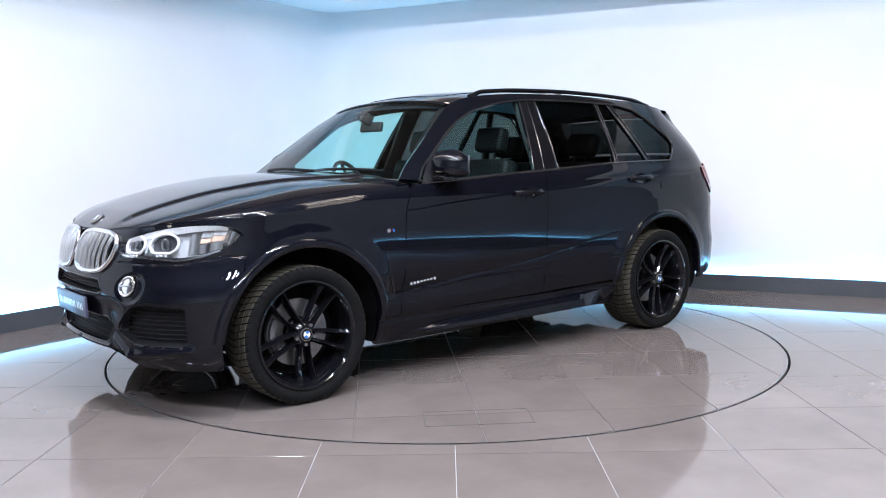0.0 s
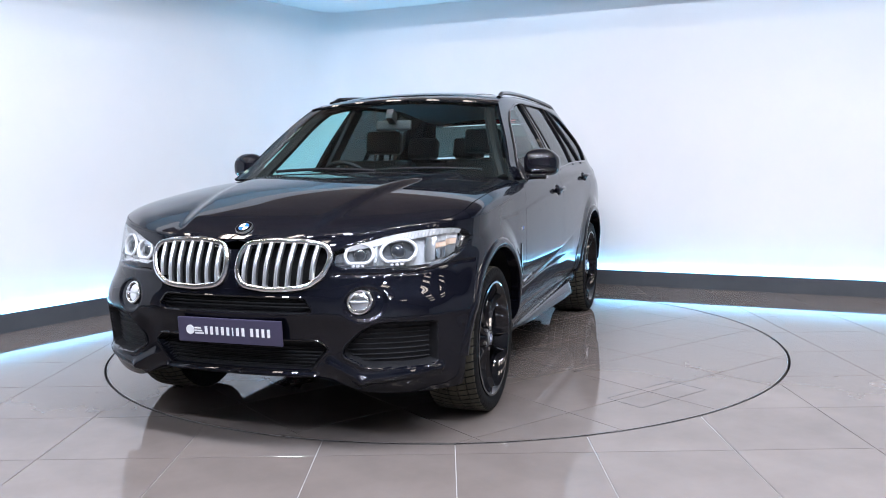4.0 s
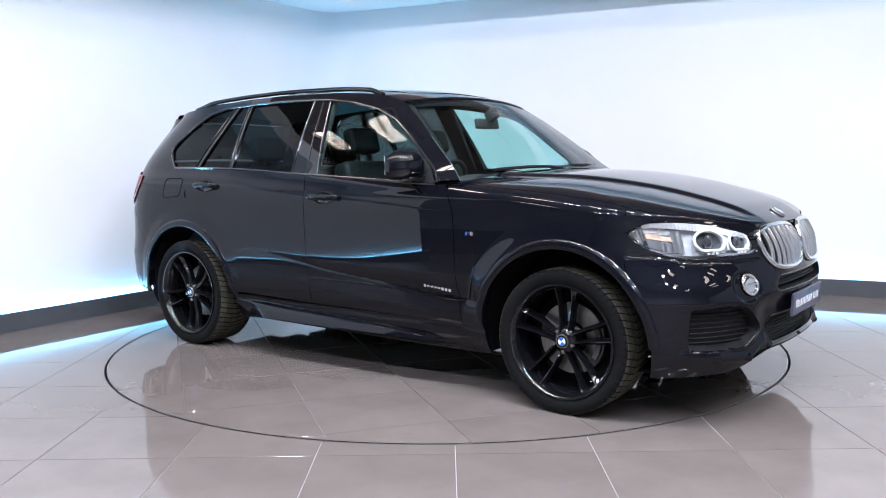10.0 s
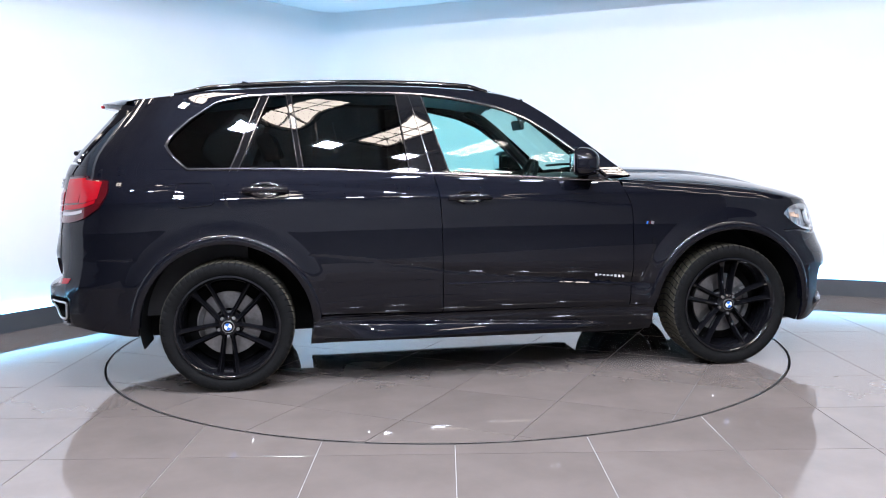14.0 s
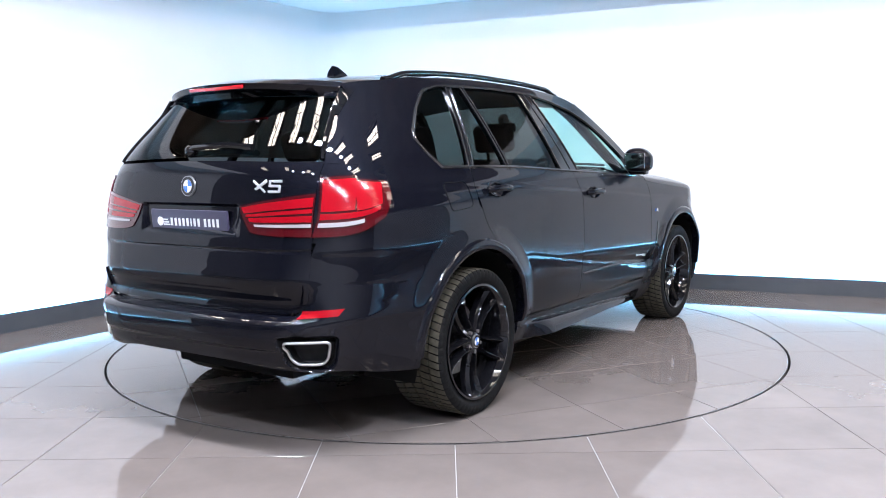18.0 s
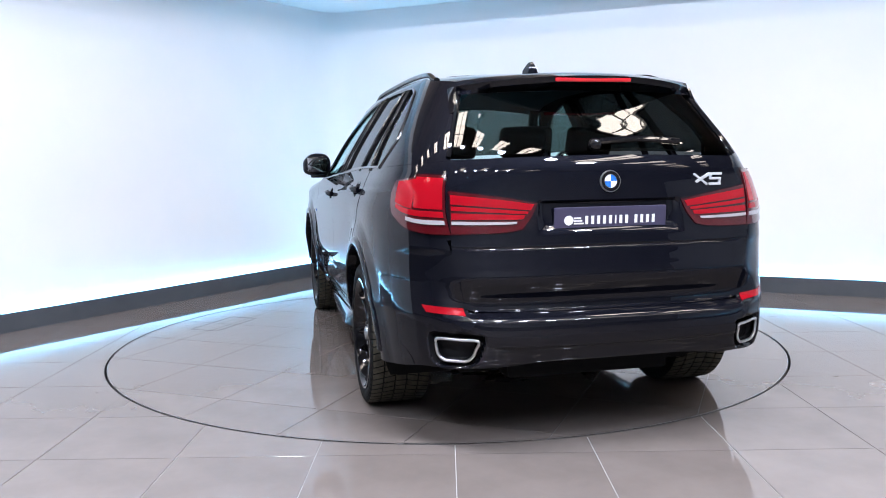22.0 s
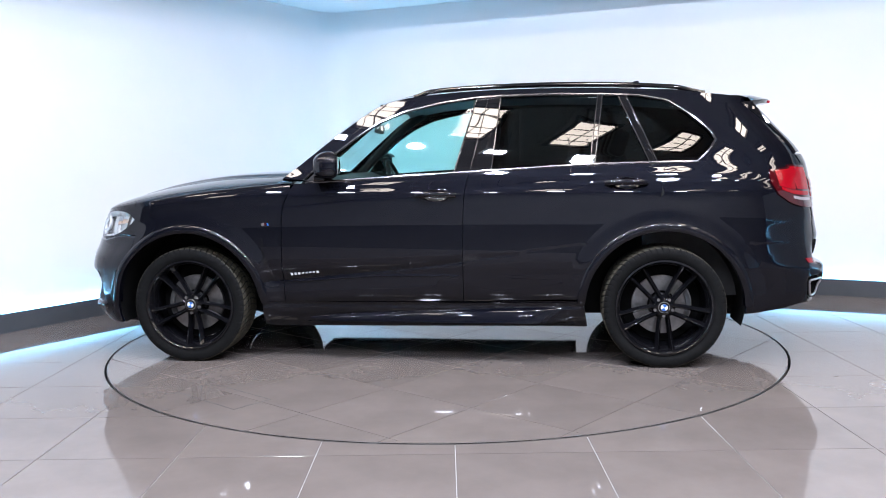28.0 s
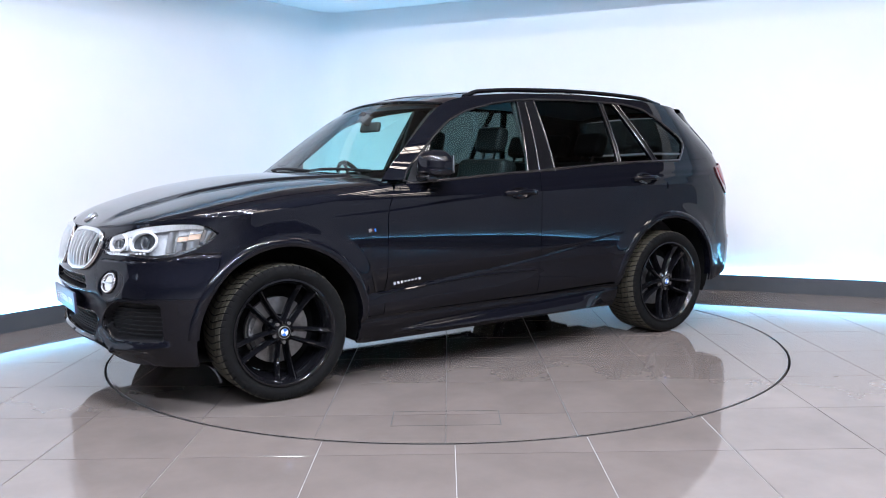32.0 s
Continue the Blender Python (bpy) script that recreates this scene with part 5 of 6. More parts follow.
for sign in (1, -1):
    u, v = np.meshgrid(np.linspace(0, 1, 150), np.linspace(0, 1, 14))
    gi, go = keyed(inner, keys_in)(u), keyed(outer, keys_out)(u)
    g = (1 - v[..., None]) * gi + v[..., None] * go
    panel("side_frame", rolled_map(g, sign), M_PAINT, car, depth=0.02, centre=(-0.6, 0, 1.2))
    # glossy strip round the windows
    loop = [tuple(p) for p in WIN_TOP] + [(xx, float(BELT(xx)) + 0.006) for xx in np.linspace(-1.62, 0.69, 26)]
    pts = [rolled_map(np.array((unroll(a, b), b)), sign) for a, b in resample(loop, 120, True)]
    tube("window_trim", pts, 0.0085, M_EDGE, car, True, 6)

    def window(name, bottom, top, rear_edge, front_edge, mat, label):
        gg = coons(line(bottom), line(top), line(rear_edge), line(front_edge), 28, 20, 0.0)
        gg = np.stack([np.vectorize(unroll)(gg[..., 0], gg[..., 1]), gg[..., 1]], -1)
        ob = panel(name, rolled_map(gg, sign), mat, car, label, depth=0.0, lift=-0.010)
        ob.visible_shadow = False
        return ob

    def belt_pts(a, b):
        return [(xx, float(BELT(xx)) - 0.01) for xx in np.linspace(a, b, 8)]

    front_top = [(-0.366, 1.638), (-0.326, 1.636), (-0.126, 1.609), (0.105, 1.557), (0.268, 1.488), (0.395, 1.404), (0.521, 1.305), (0.644, 1.208), (0.69, 1.165)]
    window("front_side_window", belt_pts(-0.234, 0.70), front_top, [(-0.234, float(BELT(-0.234)) - 0.01), (-0.366, 1.638)], [(0.70, float(BELT(0.70)) - 0.01), (0.69, 1.165)], M_DOORGLASS, "green tinted side window")
    window("rear_side_window", belt_pts(-1.035, -0.424), [(-1.097, 1.644), (-0.795, 1.652), (-0.476, 1.645)], [(-1.035, float(BELT(-1.035)) - 0.01), (-1.097, 1.644)], [(-0.424, float(BELT(-0.424)) - 0.01), (-0.476, 1.645)], M_PRIVACY, "dark tinted side window")
    window("rear_side_window", belt_pts(-1.392, -1.05), [(-1.215, 1.638), (-1.114, 1.643)], [(-1.392, float(BELT(-1.392)) - 0.01), (-1.215, 1.638)], [(-1.05, float(BELT(-1.05)) - 0.01), (-1.114, 1.643)], M_PRIVACY, "dark tinted side window")
    window("quarter_window", belt_pts(-1.665, -1.428), [(-1.772, 1.345), (-1.744, 1.405), (-1.639, 1.504), (-1.499, 1.600), (-1.40, 1.622), (-1.252, 1.637)], [(-1.665, 1.21), (-1.74, 1.295), (-1.772, 1.345)], [(-1.428, 1.206), (-1.252, 1.637)], M_PRIVACY, "dark tinted quarter window")
    for name, a0, b0, a1, b1 in (("centre_pillar", -0.444, -0.214, -0.494, -0.348), ("window_bar", -1.058, -1.030, -1.120, -1.092), ("rear_pillar_trim", -1.432, -1.388, -1.258, -1.212)):
        gg = coons(line([(a0, float(BELT(a0)) - 0.01), (b0, float(BELT(b0)) - 0.01)]), line([(a1, 1.642), (b1, 1.64)]), line([(a0, float(BELT(a0)) - 0.01), (a1, 1.642)]), line([(b0, float(BELT(b0)) - 0.01), (b1, 1.64)]), 6, 20)
        gg = np.stack([np.vectorize(unroll)(gg[..., 0], gg[..., 1]), gg[..., 1]], -1)
        pillar = panel(name, rolled_map(gg, sign), M_GLOSSBLACK, car, depth=0.02, lift=-0.003)
        for side_of in (0, -1):
            tube("edge_strip", rolled_map(gg[:, side_of], sign), 0.0042, M_EDGE, pillar, False, 6)
    xs = np.linspace(-0.312, -0.418, 12)
    zs = np.linspace(1.165, 1.64, 12)
    tube("door_seam", np.stack([xs, sign * (side_y(xs, zs) - 0.001), zs], -1), 0.003, M_EDGE, car, False, 5)
    # roof rail
    rx = np.linspace(0.06, -1.74, 50)
    lift = 0.022 * step(0.0, 0.06, (0.06 - rx) / 1.92) * step(0.0, 0.10, (rx + 1.74) / 1.92) - 0.002
    rz = roof_z(rx) + 0.004
    tube("roof_rail", np.stack([rx, sign * (side_y(rx, roof_z(rx)) - 0.02), rz + lift], -1), 0.016, M_GLOSSBLACK, car, False, 10, "gloss black roof rail", 0.9)

# roof skin
x, f = np.meshgrid(np.linspace(0.25, -2.02, 60), np.linspace(-1, 1, 41), indexing="ij")
front_bow = 0.085 * (1 - f**2)
xx = x + front_bow * np.clip((x + 0.35) / 0.6, 0, 1)
edge_y = side_y(x, roof_z(x))
roof = np.stack([xx, f * edge_y, roof_z(x) + (ROOF_MID(xx) - roof_z(x)) * (1 - np.abs(f) ** 2.2)], -1)
panel("roof", roof, M_PAINT, car, centre=(-0.8, 0, 1.0))
gx, gf = np.meshgrid(np.linspace(0.16, -1.30, 30), np.linspace(-0.72, 0.72, 21), indexing="ij")
gz = roof_z(gx) + (ROOF_MID(gx) - roof_z(gx)) * (1 - np.abs(gf) ** 2.2)
panel("roof_glass", np.stack([gx, gf * side_y(gx, roof_z(gx)), gz], -1), M_GLOSSBLACK, car, "dark glass roof panel", centre=(-0.8, 0, 1.0), lift=0.004, depth=0.004)

# windscreen between the front pillars
u = np.linspace(0, 0.305, 26)
edge = keyed(outer, keys_out)(u)
ex, ez = edge[:, 0], edge[:, 1]
ey = side_y(ex, ez) - 0.006
f = np.linspace(-1, 1, 41)
mid_x = np.interp(np.linspace(0, 1, 26), [0, 0.5, 1], [0.935, 0.64, 0.335])
bow_x = mid_x - ex
screen = np.stack([ex[:, None] + bow_x[:, None] * (1 - np.abs(f) ** 2.3)[None], ey[:, None] * f[None], ez[:, None] + (0.012 + 0.024 * np.linspace(0, 1, 26))[:, None] * (1 - f**2)[None]], -1)
screen_ob = panel("windscreen", screen, M_SCREEN, car, "pale green tinted windscreen", depth=0.0, centre=(-0.8, 0, 1.0))
screen_ob.visible_shadow = False
tube("windscreen_seal", screen[-1] + np.array((0, 0, 0.002)), 0.009, M_GLOSSBLACK, car, False, 6)
for k, (x0, y0, x1, y1) in enumerate(((0.86, -0.60, 0.90, 0.08), (0.86, 0.02, 0.80, 0.70))):
    ts = np.linspace(0, 1, 24)
    pts = np.stack([x0 + (x1 - x0) * ts + 0.045 * np.sin(np.pi * ts), y0 + (y1 - y0) * ts, 1.195 + 0.012 * np.sin(np.pi * ts)], -1)
    wiper = tube("wiper", pts, 0.009, M_PLASTIC, car, False, 8, "black windscreen wiper")
# scuttle below the windscreen
xs, fs = np.meshgrid(np.linspace(0.74, 0.95, 8), np.linspace(-0.93, 0.93, 41), indexing="ij")
sc = hood_point(xs + 0.0 * fs, fs)
sc[..., 2] -= 0.022
panel("scuttle", sc, M_PLASTIC, car, depth=0.0, centre=(0.8, 0, 0.5))
for sign in (1, -1):
    g = np.stack([np.linspace(0.69, 0.86, 10)[:, None] + np.zeros(6)[None], sign * (np.linspace(0.60, 0.915, 6)[None] - 0.09 * np.linspace(0, 1, 10)[:, None] * 0), np.full((10, 6), 1.12) + 0.02 * np.linspace(1, 0, 6)[None]], -1)
    panel("pillar_foot", g, M_PAINT, car, depth=0.0, centre=(0.8, 0, 0.5))

# rear window, spoiler, fin
low = line([(-0.672, 1.268), (0, 1.282), (0.672, 1.268)])
high = line([(-0.565, 1.548), (0, 1.560), (0.565, 1.548)])
g = coons(low, high, line([(-0.672, 1.268), (-0.565, 1.548)]), line([(0.672, 1.268), (0.565, 1.548)]), 40, 20)
rear_glass = panel("rear_window", tail_at(g[..., 0], g[..., 1], 0.0), M_REARGLASS, car, "dark tinted rear window", depth=0.0, centre=(-1.2, 0, 1.2))
rear_glass.visible_shadow = False
for a, b in (((-0.680, 1.262), (-0.568, 1.555)), ((0.680, 1.262), (0.568, 1.555))):
    ts = np.linspace(0, 1, 20)
    pts = tail_at(a[0] + (b[0] - a[0]) * ts, a[1] + (b[1] - a[1]) * ts, 0.002)
    tube("rear_window_edge", pts, 0.012, M_GLOSSBLACK, car, False, 6)
f = np.linspace(-1, 1, 41)
lip_y = 0.585 * f
top0 = np.stack([np.full(41, -1.98) + 0 * f, lip_y, ROOF_MID(-1.98) + (1.606 - ROOF_MID(-1.98)) * np.abs(f) ** 2.2 + 0.004], -1)
top1 = np.stack([-2.24 + 0.22 * np.abs(f) ** 2.2, lip_y * 0.99, 1.618 - 0.032 * np.abs(f) ** 2.2], -1)
top_mid = 0.5 * (top0 + top1) + np.array((0, 0, 0.010))
und1 = top1 + np.array((0.012, 0, -0.026))
und0 = np.stack([np.full(41, -2.06), lip_y * 0.99, 1.565 - 0.02 * np.abs(f) ** 2], -1)
spoiler = panel("roof_spoiler", np.stack([top0, 0.5 * (top0 + top_mid), top_mid, 0.5 * (top_mid + top1), top1, und1, 0.5 * (und1 + und0), und0]), M_PAINT, car, depth=0.0, centre=(-2.12, 0, 1.59))
bm = bmesh.new()
box(bm, (0.012, 0.36, 0.016), pose(-2.228, 0, 1.600, 0, -20, 0), 0.004)
part("brake_light", bm, M_REDLIGHT, spoiler, "red brake light strip in the spoiler")
for sign in (1, -1):
    ts = np.linspace(0, 1, 16)
    inner_edge = tail_at(sign * (0.572 + 0.02 * ts), 1.562 - 0.10 * ts, (0.03 * (1 - ts) + 0.002)[:, None])
    outer_edge = tail_at(sign * (0.605 + 0.02 * ts), 1.575 - 0.115 * ts, 0.002)
    panel("spoiler_blade", np.stack([outer_edge, 0.5 * (outer_edge + inner_edge) + np.array((-0.01, 0, 0.004)), inner_edge]), M_GLOSSBLACK, spoiler, depth=0.01, centre=(-1.6, 0, 1.3))
fin = bmesh.new()
prof = [(-1.28, 1.708), (-1.32, 1.732), (-1.375, 1.766), (-1.405, 1.770), (-1.42, 1.738), (-1.425, 1.698)]
vs = [[fin.verts.new((px, s * w, pz)) for (px, pz), w in zip(prof, (0.012, 0.024, 0.012, 0.006, 0.020, 0.030))] for s in (-1, 1)]
for i in range(len(prof) - 1):
    fin.faces.new((vs[0][i], vs[0][i + 1], vs[1][i + 1], vs[1][i]))
fin.faces.new(vs[0])
fin.faces.new(vs[1][::-1])
part("roof_fin", fin, M_PAINT, car, "black shark fin aerial")
ts = np.linspace(0, 1, 30)
pts = tail_at(0.045 - 0.40 * ts, 1.308 + 0.012 * np.sin(np.pi * ts), 0.022)
tube("rear_wiper", pts, 0.014, M_GLOSSBLACK, car, False, 8, "black rear wiper")
bm = bmesh.new()
bmesh.ops.create_uvsphere(bm, u_segments=20, v_segments=10, radius=0.03, matrix=Matrix.Translation(Vector(tail_at(0.045, 1.305, 0.01))))
part("wiper_pivot", bm, M_GLOSSBLACK, car)


# ---- door mirrors ----
def door_mirror(sign):
    bm = bmesh.new()
    bmesh.ops.create_uvsphere(bm, u_segments=32, v_segments=20, radius=1.0)
    for v in bm.verts:
        x, y, z = v.co
        sq = lambda c, p: math.copysign(abs(c) ** p, c)
        v.co = (0.092 * (x if x > 0 else sq(x, 0.6) * 0.72), 0.102 * sq(y, 0.70), 0.081 * sq(z, 0.72 if z > 0 else 0.5))
        away = v.co.y * sign / 0.102
        v.co.x -= 0.018 * away
        if z > 0:
            v.co.z *= 1.08 - 0.34 * max(0.0, away) ** 2
        else:
            v.co.z *= 0.92
    shell_m = pose(0.535, sign * 0.992, 1.225)
    bmesh.ops.transform(bm, matrix=shell_m, verts=bm.verts)
    ob = part("door_mirror", bm, M_PAINT, car, "black door mirror")
    bm = bmesh.new()
    box(bm, (0.006, 0.145, 0.100), shell_m @ pose(-0.066, 0, 0.002, 0, 0, 8 * sign), 0.002)
    part("mirror_glass", bm, M_MIRROR, ob)
    bm = bmesh.new()
    box(bm, (0.07, 0.20, 0.035), pose(0.585, sign * 0.935, 1.150, 0, 0, 0), 0.012, 3)
    part("mirror_arm", bm, M_GLOSSBLACK, ob)
    ys = np.linspace(-0.08, 0.08, 20)
    tube("indicator", [(0.535 + 0.086 * math.sqrt(max(0, 1 - (yy / 0.104) ** 2)) - 0.016 * yy / 0.102, sign * (0.990 + yy), 1.186) for yy in ys], 0.006, M_GLOSSBLACK, ob, False, 6)
    g = coons(line([(0.52, 1.125), (0.70, 1.120)]), line([(0.56, 1.255), (0.60, 1.235)]), line([(0.52, 1.125), (0.56, 1.255)]), line([(0.70, 1.120), (0.60, 1.235)]), 6, 6)
    panel("mirror_triangle", side_map(g, sign), M_PLASTIC, ob, depth=0.0, lift=0.002)


for sign in (1, -1):
    door_mirror(sign)


# ---- wheels ----
def lathe(profile, segments, m, closed=False):
    """Turns a profile of (radius, offset) round the y axis."""
    bm = bmesh.new()
    rings = [[bm.verts.new(m @ Vector((r * math.cos(a), o, r * math.sin(a)))) for r, o in profile] for a in np.linspace(0, 2 * math.pi, segments, False)]
    n = len(profile)
    for k in range(segments):
        a, b = rings[k], rings[(k + 1) % segments]
        for j in range(n if closed else n - 1):
            bm.faces.new((a[j], a[(j + 1) % n], b[(j + 1) % n], b[j]))
    return bm


def tyre_mesh(width, m):
    """A tyre with cut tread blocks."""
    h, blocks = width / 2, 62
    bm = bmesh.new()
    prof = [(0.270, 0.82), (0.286, 0.92), (0.308, 0.985), (0.330, 1.0), (0.346, 0.975), (0.3555, 0.93)]
    side_a = [(r, o * h) for r, o in prof]
    tread = [0.90, 0.60, 0.585, 0.55, 0.535, 0.22, 0.205, 0.17, 0.155, -0.155, -0.17, -0.205, -0.22, -0.535, -0.55, -0.585, -0.60, -0.90]
    sunk = (2, 3, 6, 7, 10, 11, 14, 15)
    rings = []
    for k in range(blocks * 4):
        a = 2 * math.pi / blocks * (k // 4 + (0.0, 0.09, 0.18, 0.59)[k % 4])
        groove = k % 4 == 1
        row = [(r - (0.008 if groove and i >= 4 else 0), o) for i, (r, o) in enumerate(side_a)]
        for j, o in enumerate(tread):
            cut = 0.009 if j in sunk or (groove and abs(o) > 0.2) else 0.0
            row.append((0.362 - 0.0045 * abs(o) ** 4 - cut, o * h))
        row += [(r - (0.008 if groove and i >= 4 else 0), -o) for i, (r, o) in reversed(list(enumerate(side_a)))]
        rings.append([bm.verts.new(m @ Vector((r * math.cos(a + 0.10 * abs(o) / h), o, r * math.sin(a + 0.10 * abs(o) / h)))) for r, o in row])
    n = len(rings[0])
    for k in range(blocks * 4):
        p, q = rings[k], rings[(k + 1) % (blocks * 4)]
        for j in range(n - 1):
            face = bm.faces.new((p[j], p[j + 1], q[j + 1], q[j]))
            # grooves take the darker rubber: their shade is put into the colour
            deep = k % 4 in (0, 1) or j - 6 in (2, 6, 10, 14)
            face.material_index = 1 if 5 <= j < n - 6 and not deep else 0
    return bm


def wheel(cx, sign, width, out):
    m = pose(cx, sign * (out - width / 2), HUB + 0.004) @ Matrix.Diagonal((1, sign, 1, 1))
    h = width / 2
    barrel = lathe([(0.274, h - 0.016), (0.287, h - 0.010), (0.286, h - 0.003), (0.276, h - 0.002), (0.268, h - 0.010), (0.258, h - 0.035), (0.236, 0.02), (0.236, -h + 0.03), (0.262, -h + 0.012)], 72, m)
    ob = part("wheel", barrel, M_RIM, car, "gloss black twin spoke alloy wheel")
    part("tyre", tyre_mesh(width, m), [M_TYRE, M_TREAD], ob, "black tyre with dusty tread")
    face = h - 0.030
    first = 2 if cx > 0 and sign < 0 else 38
    for k in range(5):
        for s in (-1, 1):
            bm = bmesh.new()
            turn = m @ pose(0, 0, 0, 0, 72 * k + first, 0)
            rows = []
            for t in np.linspace(0, 1, 11):
                r = 0.040 + t * 0.230
                across = s * (0.020 + 0.026 * t)
                w = 0.026 + 0.006 * t + 0.012 * max(0.0, t - 0.8) / 0.2
                o = face - 0.014 + 0.016 * t - 0.020 * math.sin(math.pi * t)
                lean = 0.006 * s
                rows.append([bm.verts.new(turn @ Vector((across + dx * w, o + dy + lean * dx * 2, r))) for dx, dy in ((-0.5, -0.040), (-0.5, -0.012), (-0.30, -0.002), (-0.05, 0.012), (0.05, 0.012), (0.30, -0.002), (0.5, -0.012), (0.5, -0.040))])
            for i in range(10):
                for j in range(8):
                    bm.faces.new((rows[i][j], rows[i][(j + 1) % 8], rows[i + 1][(j + 1) % 8], rows[i + 1][j]))
            part("spoke", bm, M_RIM, ob)
    hub = lathe([(0.0, face - 0.002), (0.038, face - 0.004), (0.062, face - 0.018), (0.075, face - 0.05), (0.075, face - 0.10)], 40, m)
    part("hub", hub, M_RIM, ob)
    for k in range(5):
        bm = bmesh.new()
        a = radians(72 * k + 54)
        bmesh.ops.create_cone(bm, cap_ends=True, segments=10, radius1=0.009, radius2=0.008, depth=0.02, matrix=m @ pose(0.054 * math.cos(a), face - 0.012, 0.054 * math.sin(a), 90))
        part("wheel_bolt", bm, M_BRAKE, ob)
    roundel("hub_cap", m @ pose(0, face + 0.002, 0, -90) @ pose(0, 0, 0, 0, 0, 30), 0.034, ob)
    disc = lathe([(0.085, 0.005), (0.178, 0.005), (0.178, -0.02), (0.085, -0.02)], 56, m, True)
    part("brake_disc", disc, M_BRAKE, ob)
    back = lathe([(0.0, -0.03), (0.15, -0.035), (0.234, -0.045)], 40, m)
    part("brake_shield", back, M_DARK, ob)
    bm = bmesh.new()
    for a in np.linspace(-24, 24, 7):
        box(bm, (0.05, 0.06, 0.028), m @ pose(0, 0, 0, 0, a + (90 if cx > 0 else -90), 0) @ pose(0, 0.0, 0.155), 0.006)
    part("brake_caliper", bm, M_CALIPER, ob)


for sign in (1, -1):
    wheel(WHEELBASE, sign, 0.262, 0.955)
    wheel(-WHEELBASE, sign, 0.305, 0.968)

# ---- under the skin ----
for name, size, at in (("floor_pan", (3.9, 1.18, 0.10), (-0.1, 0, 0.31)), ("floor_pan", (1.95, 1.70, 0.06), (0.0, 0, 0.29)), ("engine_block", (0.95, 1.10, 0.62), (1.45, 0, 0.66)), ("front_crossmember", (0.20, 1.0, 0.40), (2.02, 0, 0.56)), ("underbody", (1.7, 1.0, 0.10), (0.05, 0, 0.245)), ("silencer", (0.46, 0.80, 0.18), (-1.96, 0, 0.345)), ("boot_tub", (0.85, 1.10, 0.72), (-1.82, 0, 0.70)), ("rear_crossmember", (0.12, 1.1, 0.42), (-2.27, 0, 0.66)), ("bulkhead", (0.06, 1.6, 0.78), (0.88, 0, 0.66))):
    part(name, box(bmesh.new(), size, pose(*at), 0.02), M_DARK, car)
for sign in (1, -1):
    for x0, z0 in ((WHEELBASE, HUB), (-WHEELBASE, HUB)):
        a = np.radians(np.linspace(-8, 188, 30))
        edge = [(x0 + 0.468 * math.cos(t), sign * 0.60, z0 + 0.468 * math.sin(t)) for t in a]
        mesh_object("wheel_house", edge, [tuple(range(30))], M_DARK, car)
        part("axle", box(bmesh.new(), (0.08, 0.5, 0.08), pose(x0, sign * 0.5, z0), 0.02), M_DARK, car)
    # door cards inside
    xs, zs = np.meshgrid(np.linspace(-0.94, 0.78, 20), np.linspace(0.38, 1.0, 6), indexing="ij")
    zz = np.where(zs > 0.99, BELT(xs) - 0.004, zs)
    panel("door_card", np.stack([xs, sign * (side_y(xs, zz) - 0.075), zz], -1), M_DASH, car, depth=0.0)
    xs2, vv = np.meshgrid(np.linspace(-1.35, 0.72, 20), np.array((0.0, 1.0)), indexing="ij")
    panel("window_ledge", np.stack([xs2, sign * (side_y(xs2, BELT(xs2)) - 0.012 - 0.06 * vv), BELT(xs2) - 0.008 + 0 * vv], -1), M_DASH, car, depth=0.0, centre=(0, 0, 0))
    quarter_in = np.stack([np.linspace(-1.36, -2.30, 8)[:, None] + np.zeros(4)[None], np.full((8, 4), sign * 0.70), np.zeros(8)[:, None] + np.array((0.4, 0.7, 1.0, 1.2))[None]], -1)
    panel("boot_trim", quarter_in, M_DASH, car, depth=0.0)


# ---- inside the cabin ----
def seat(x, y, wide, back_low, back_high, rake):
    bm = bmesh.new()
    box(bm, (0.50, wide, 0.16), pose(x, y, 0.66, 0, -6, 0), 0.05, 4)
    ob = part("seat", bm, M_LEATHER, car, "black leather seat")
    back = pose(x - 0.22, y, back_low, 0, -rake, 0)
    bm = bmesh.new()
    box(bm, (0.14, wide, back_high - back_low), back @ pose(0, 0, (back_high - back_low) / 2), 0.055, 4)
    part("backrest", bm, M_LEATHER, ob)
    for yy in ((0,) if wide < 0.7 else (-0.40, 0.0, 0.40)):
        bm = bmesh.new()
        box(bm, (0.10, 0.26, 0.17), back @ pose(0.0, yy, back_high - back_low + 0.14), 0.04, 4)
        part("headrest", bm, M_LEATHER, ob)
        for s in (-0.06, 0.06):
            bm = bmesh.new()
            box(bm, (0.012, 0.012, 0.12), back @ pose(0.0, yy + s, back_high - back_low + 0.03))
            part("headrest_post", bm, M_PLASTIC, ob)


seat(0.05, 0.38, 0.52, 0.72, 1.26, 14)
seat(0.05, -0.38, 0.52, 0.72, 1.26, 14)
seat(-0.80, 0.0, 1.30, 0.74, 1.24, 20)
f = np.linspace(-1, 1, 31)
dash_rows = [np.stack([xx - 0.05 * f**2, 0.80 * f, zz - 0.02 * f**2 + 0.025 * np.exp(-(((f + 0.46) / 0.24) ** 2)) * k], -1) for xx, zz, k in ((0.84, 1.135, 0), (0.70, 1.150, 0.6), (0.56, 1.145, 1.0), (0.50, 1.12, 1.0), (0.47, 1.05, 0), (0.47, 0.75, 0))]
panel("dashboard", np.stack(dash_rows), M_DASH, car, depth=0.0, centre=(0.8, 0, 0.8))
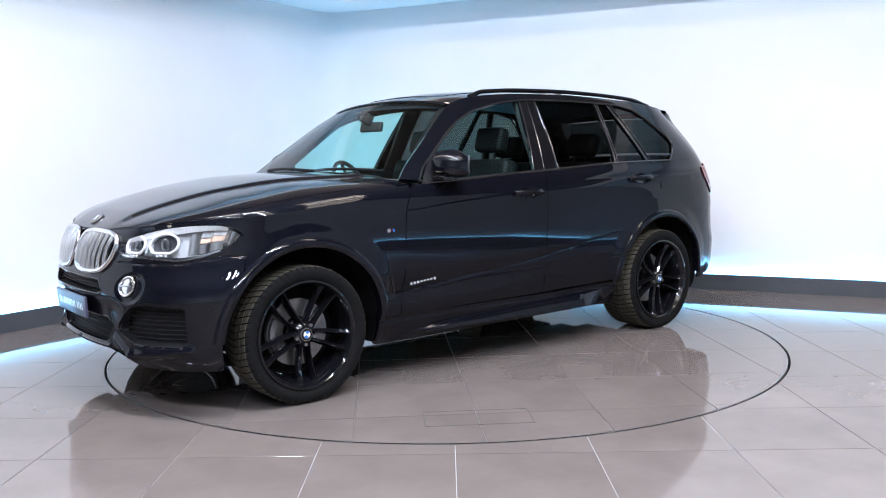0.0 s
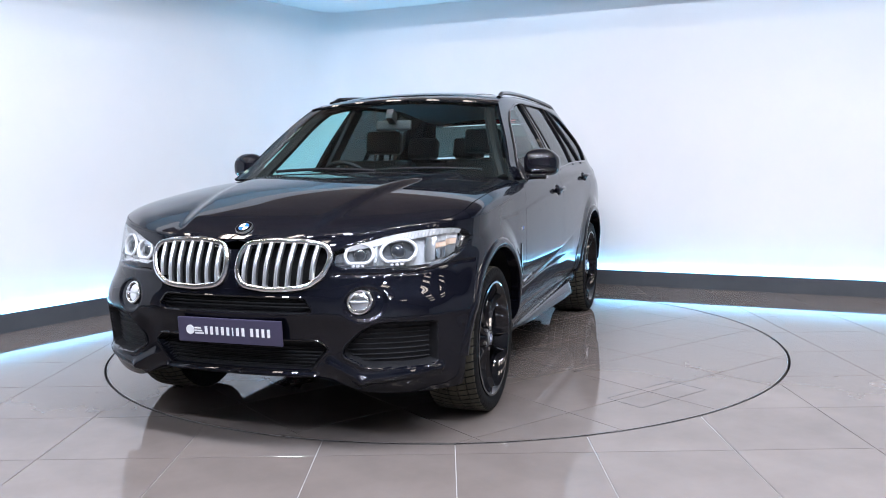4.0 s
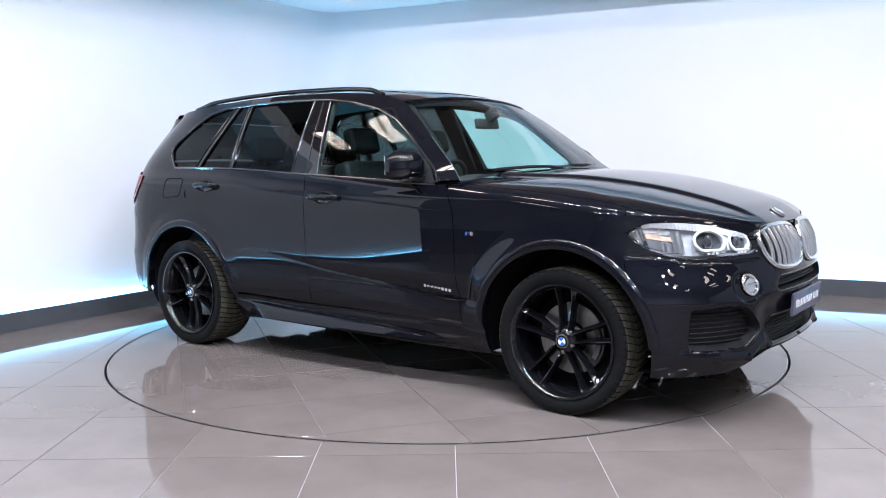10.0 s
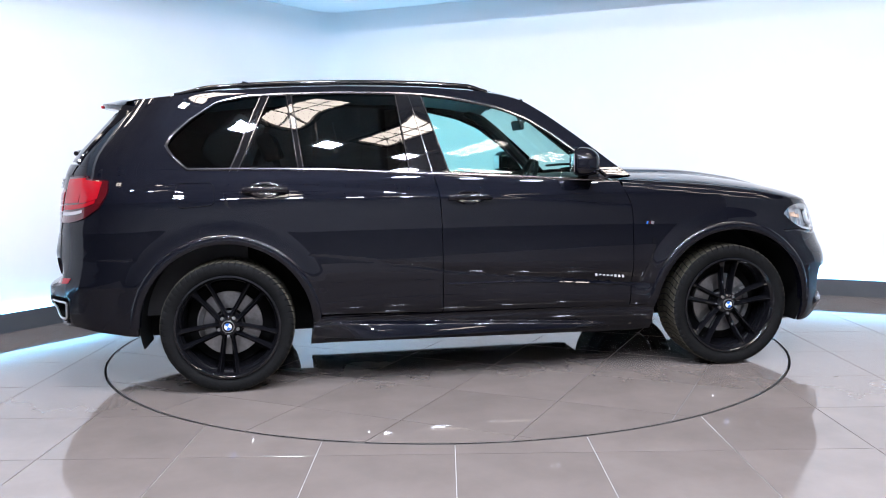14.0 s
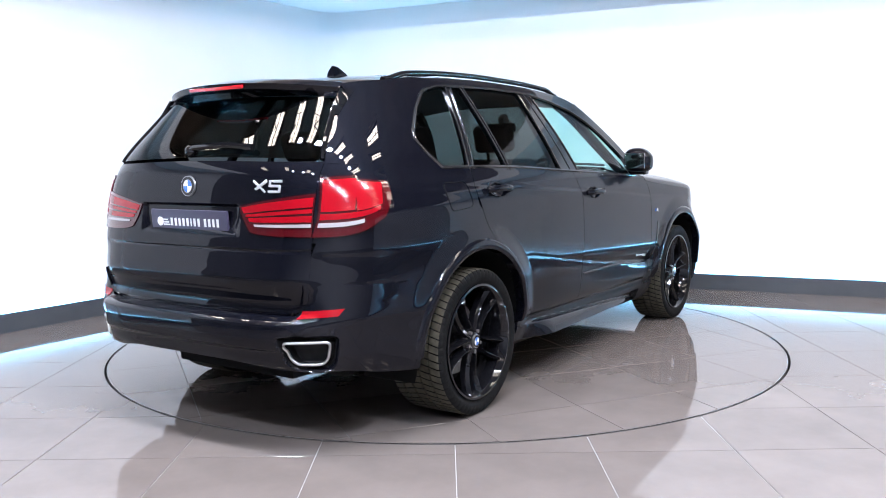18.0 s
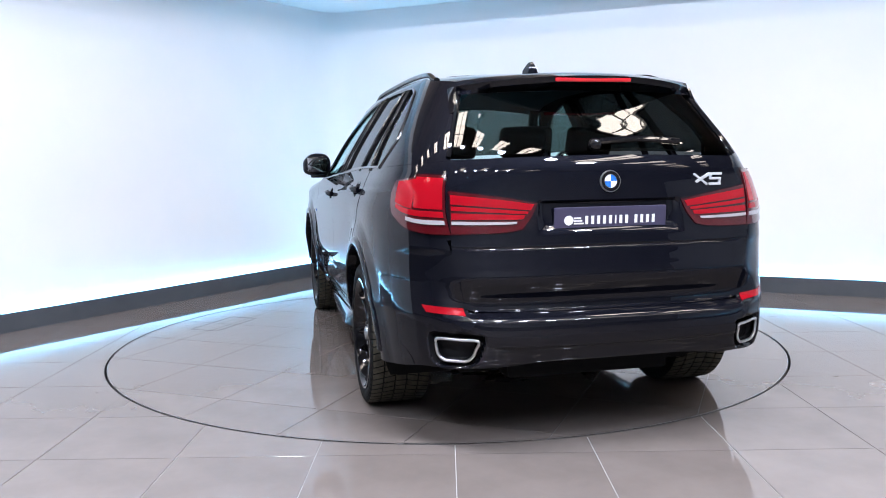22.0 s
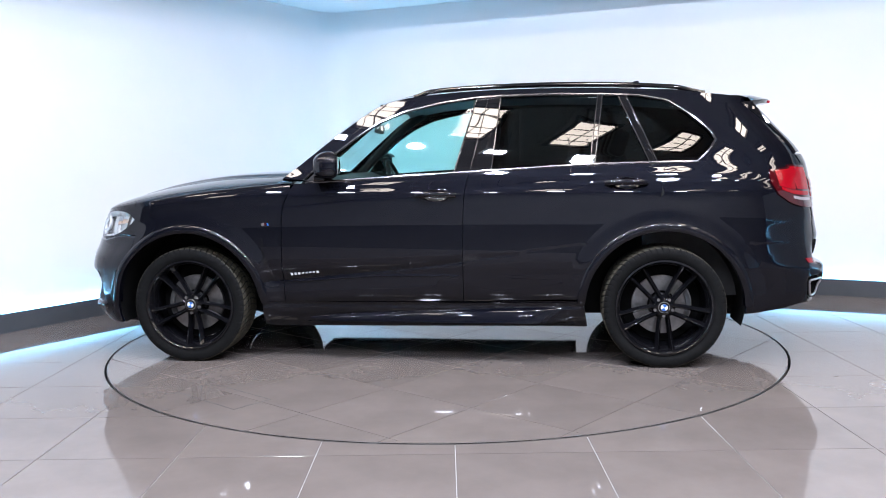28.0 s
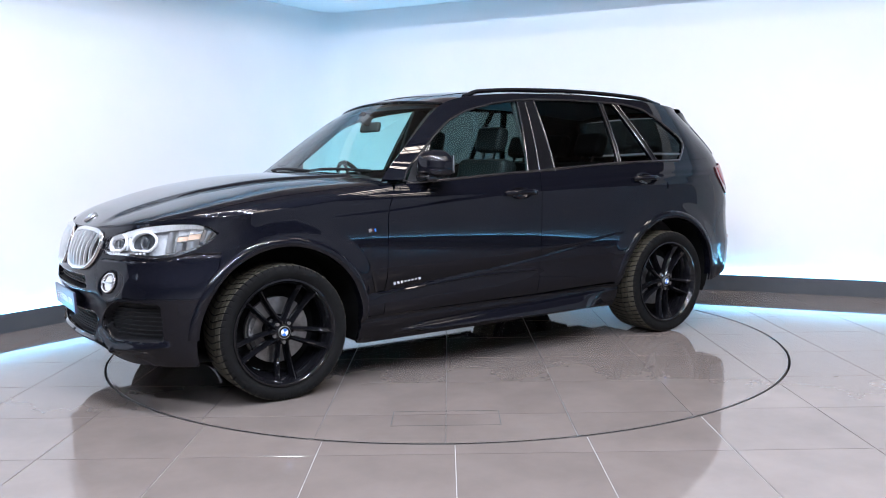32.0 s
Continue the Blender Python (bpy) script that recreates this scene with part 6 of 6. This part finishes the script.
part("centre_console", box(bmesh.new(), (0.9, 0.24, 0.32), pose(0.15, 0, 0.68), 0.04, 3), M_DASH, car)
a = np.linspace(0, 2 * math.pi, 40, False)
wheel_m = pose(0.34, -0.37, 1.075, 0, -66, 0)
rim = [wheel_m @ Vector((0.185 * math.cos(t), 0.185 * math.sin(t), 0)) for t in a]
steering = tube("steering_wheel", rim, 0.015, M_LEATHER, car, True, 8, "black leather steering wheel")
bm = bmesh.new()
box(bm, (0.10, 0.13, 0.05), wheel_m, 0.02, 3)
part("steering_boss", bm, M_DASH, steering)
for t in (0, 180, 270):
    bm = bmesh.new()
    box(bm, (0.13, 0.03, 0.012), wheel_m @ pose(0, 0, 0, 0, 0, t + 90) @ pose(0.11, 0, 0), 0.004)
    part("steering_spoke", bm, M_DASH, steering)
bm = bmesh.new()
box(bm, (0.03, 0.24, 0.065), pose(0.40, 0.0, 1.475, 0, -12, 0), 0.014, 3)
rear_mirror = part("interior_mirror", bm, M_DASH, car, "dark grey interior mirror")
part("mirror_stem", box(bmesh.new(), (0.08, 0.05, 0.07), pose(0.44, 0, 1.53, 0, -30, 0), 0.012, 2), M_DASH, rear_mirror)
x, f = np.meshgrid(np.linspace(0.26, -2.0, 20), np.linspace(-1, 1, 15), indexing="ij")
lining = np.stack([x, f * (side_y(x, roof_z(x)) - 0.03), roof_z(x) - 0.035 + (ROOF_MID(x) - roof_z(x)) * (1 - np.abs(f) ** 2.2)], -1)
panel("roof_lining", lining, M_HEADLINER, car, depth=0.0, centre=(-0.8, 0, 3.0))
for sign in (1, -1):
    pts = [(0.72, sign * 0.80, 1.14), (0.52, sign * 0.70, 1.33), (0.30, sign * 0.61, 1.52), (0.16, sign * 0.57, 1.60)]
    tube("pillar_lining", line(pts)(np.linspace(0, 1, 16)), 0.035, M_LEATHER, car, False, 8)
    bm = bmesh.new()
    box(bm, (0.12, 0.03, 0.52), pose(-0.36, sign * 0.728, 1.39, 28 * sign, -6, 0), 0.01)
    part("pillar_lining", bm, M_DASH, car)


# ---- what moves ----
def motions():
    walk(turntable, [(t, pose(0, 0, 0, 0, 0, a)) for t, a in TURN])
    walk(car, [(t, pose(0, 0, 0, 0, 0, a) @ pose(CAR_X, CAR_Y, 0)) for t, a in TURN])


motions()
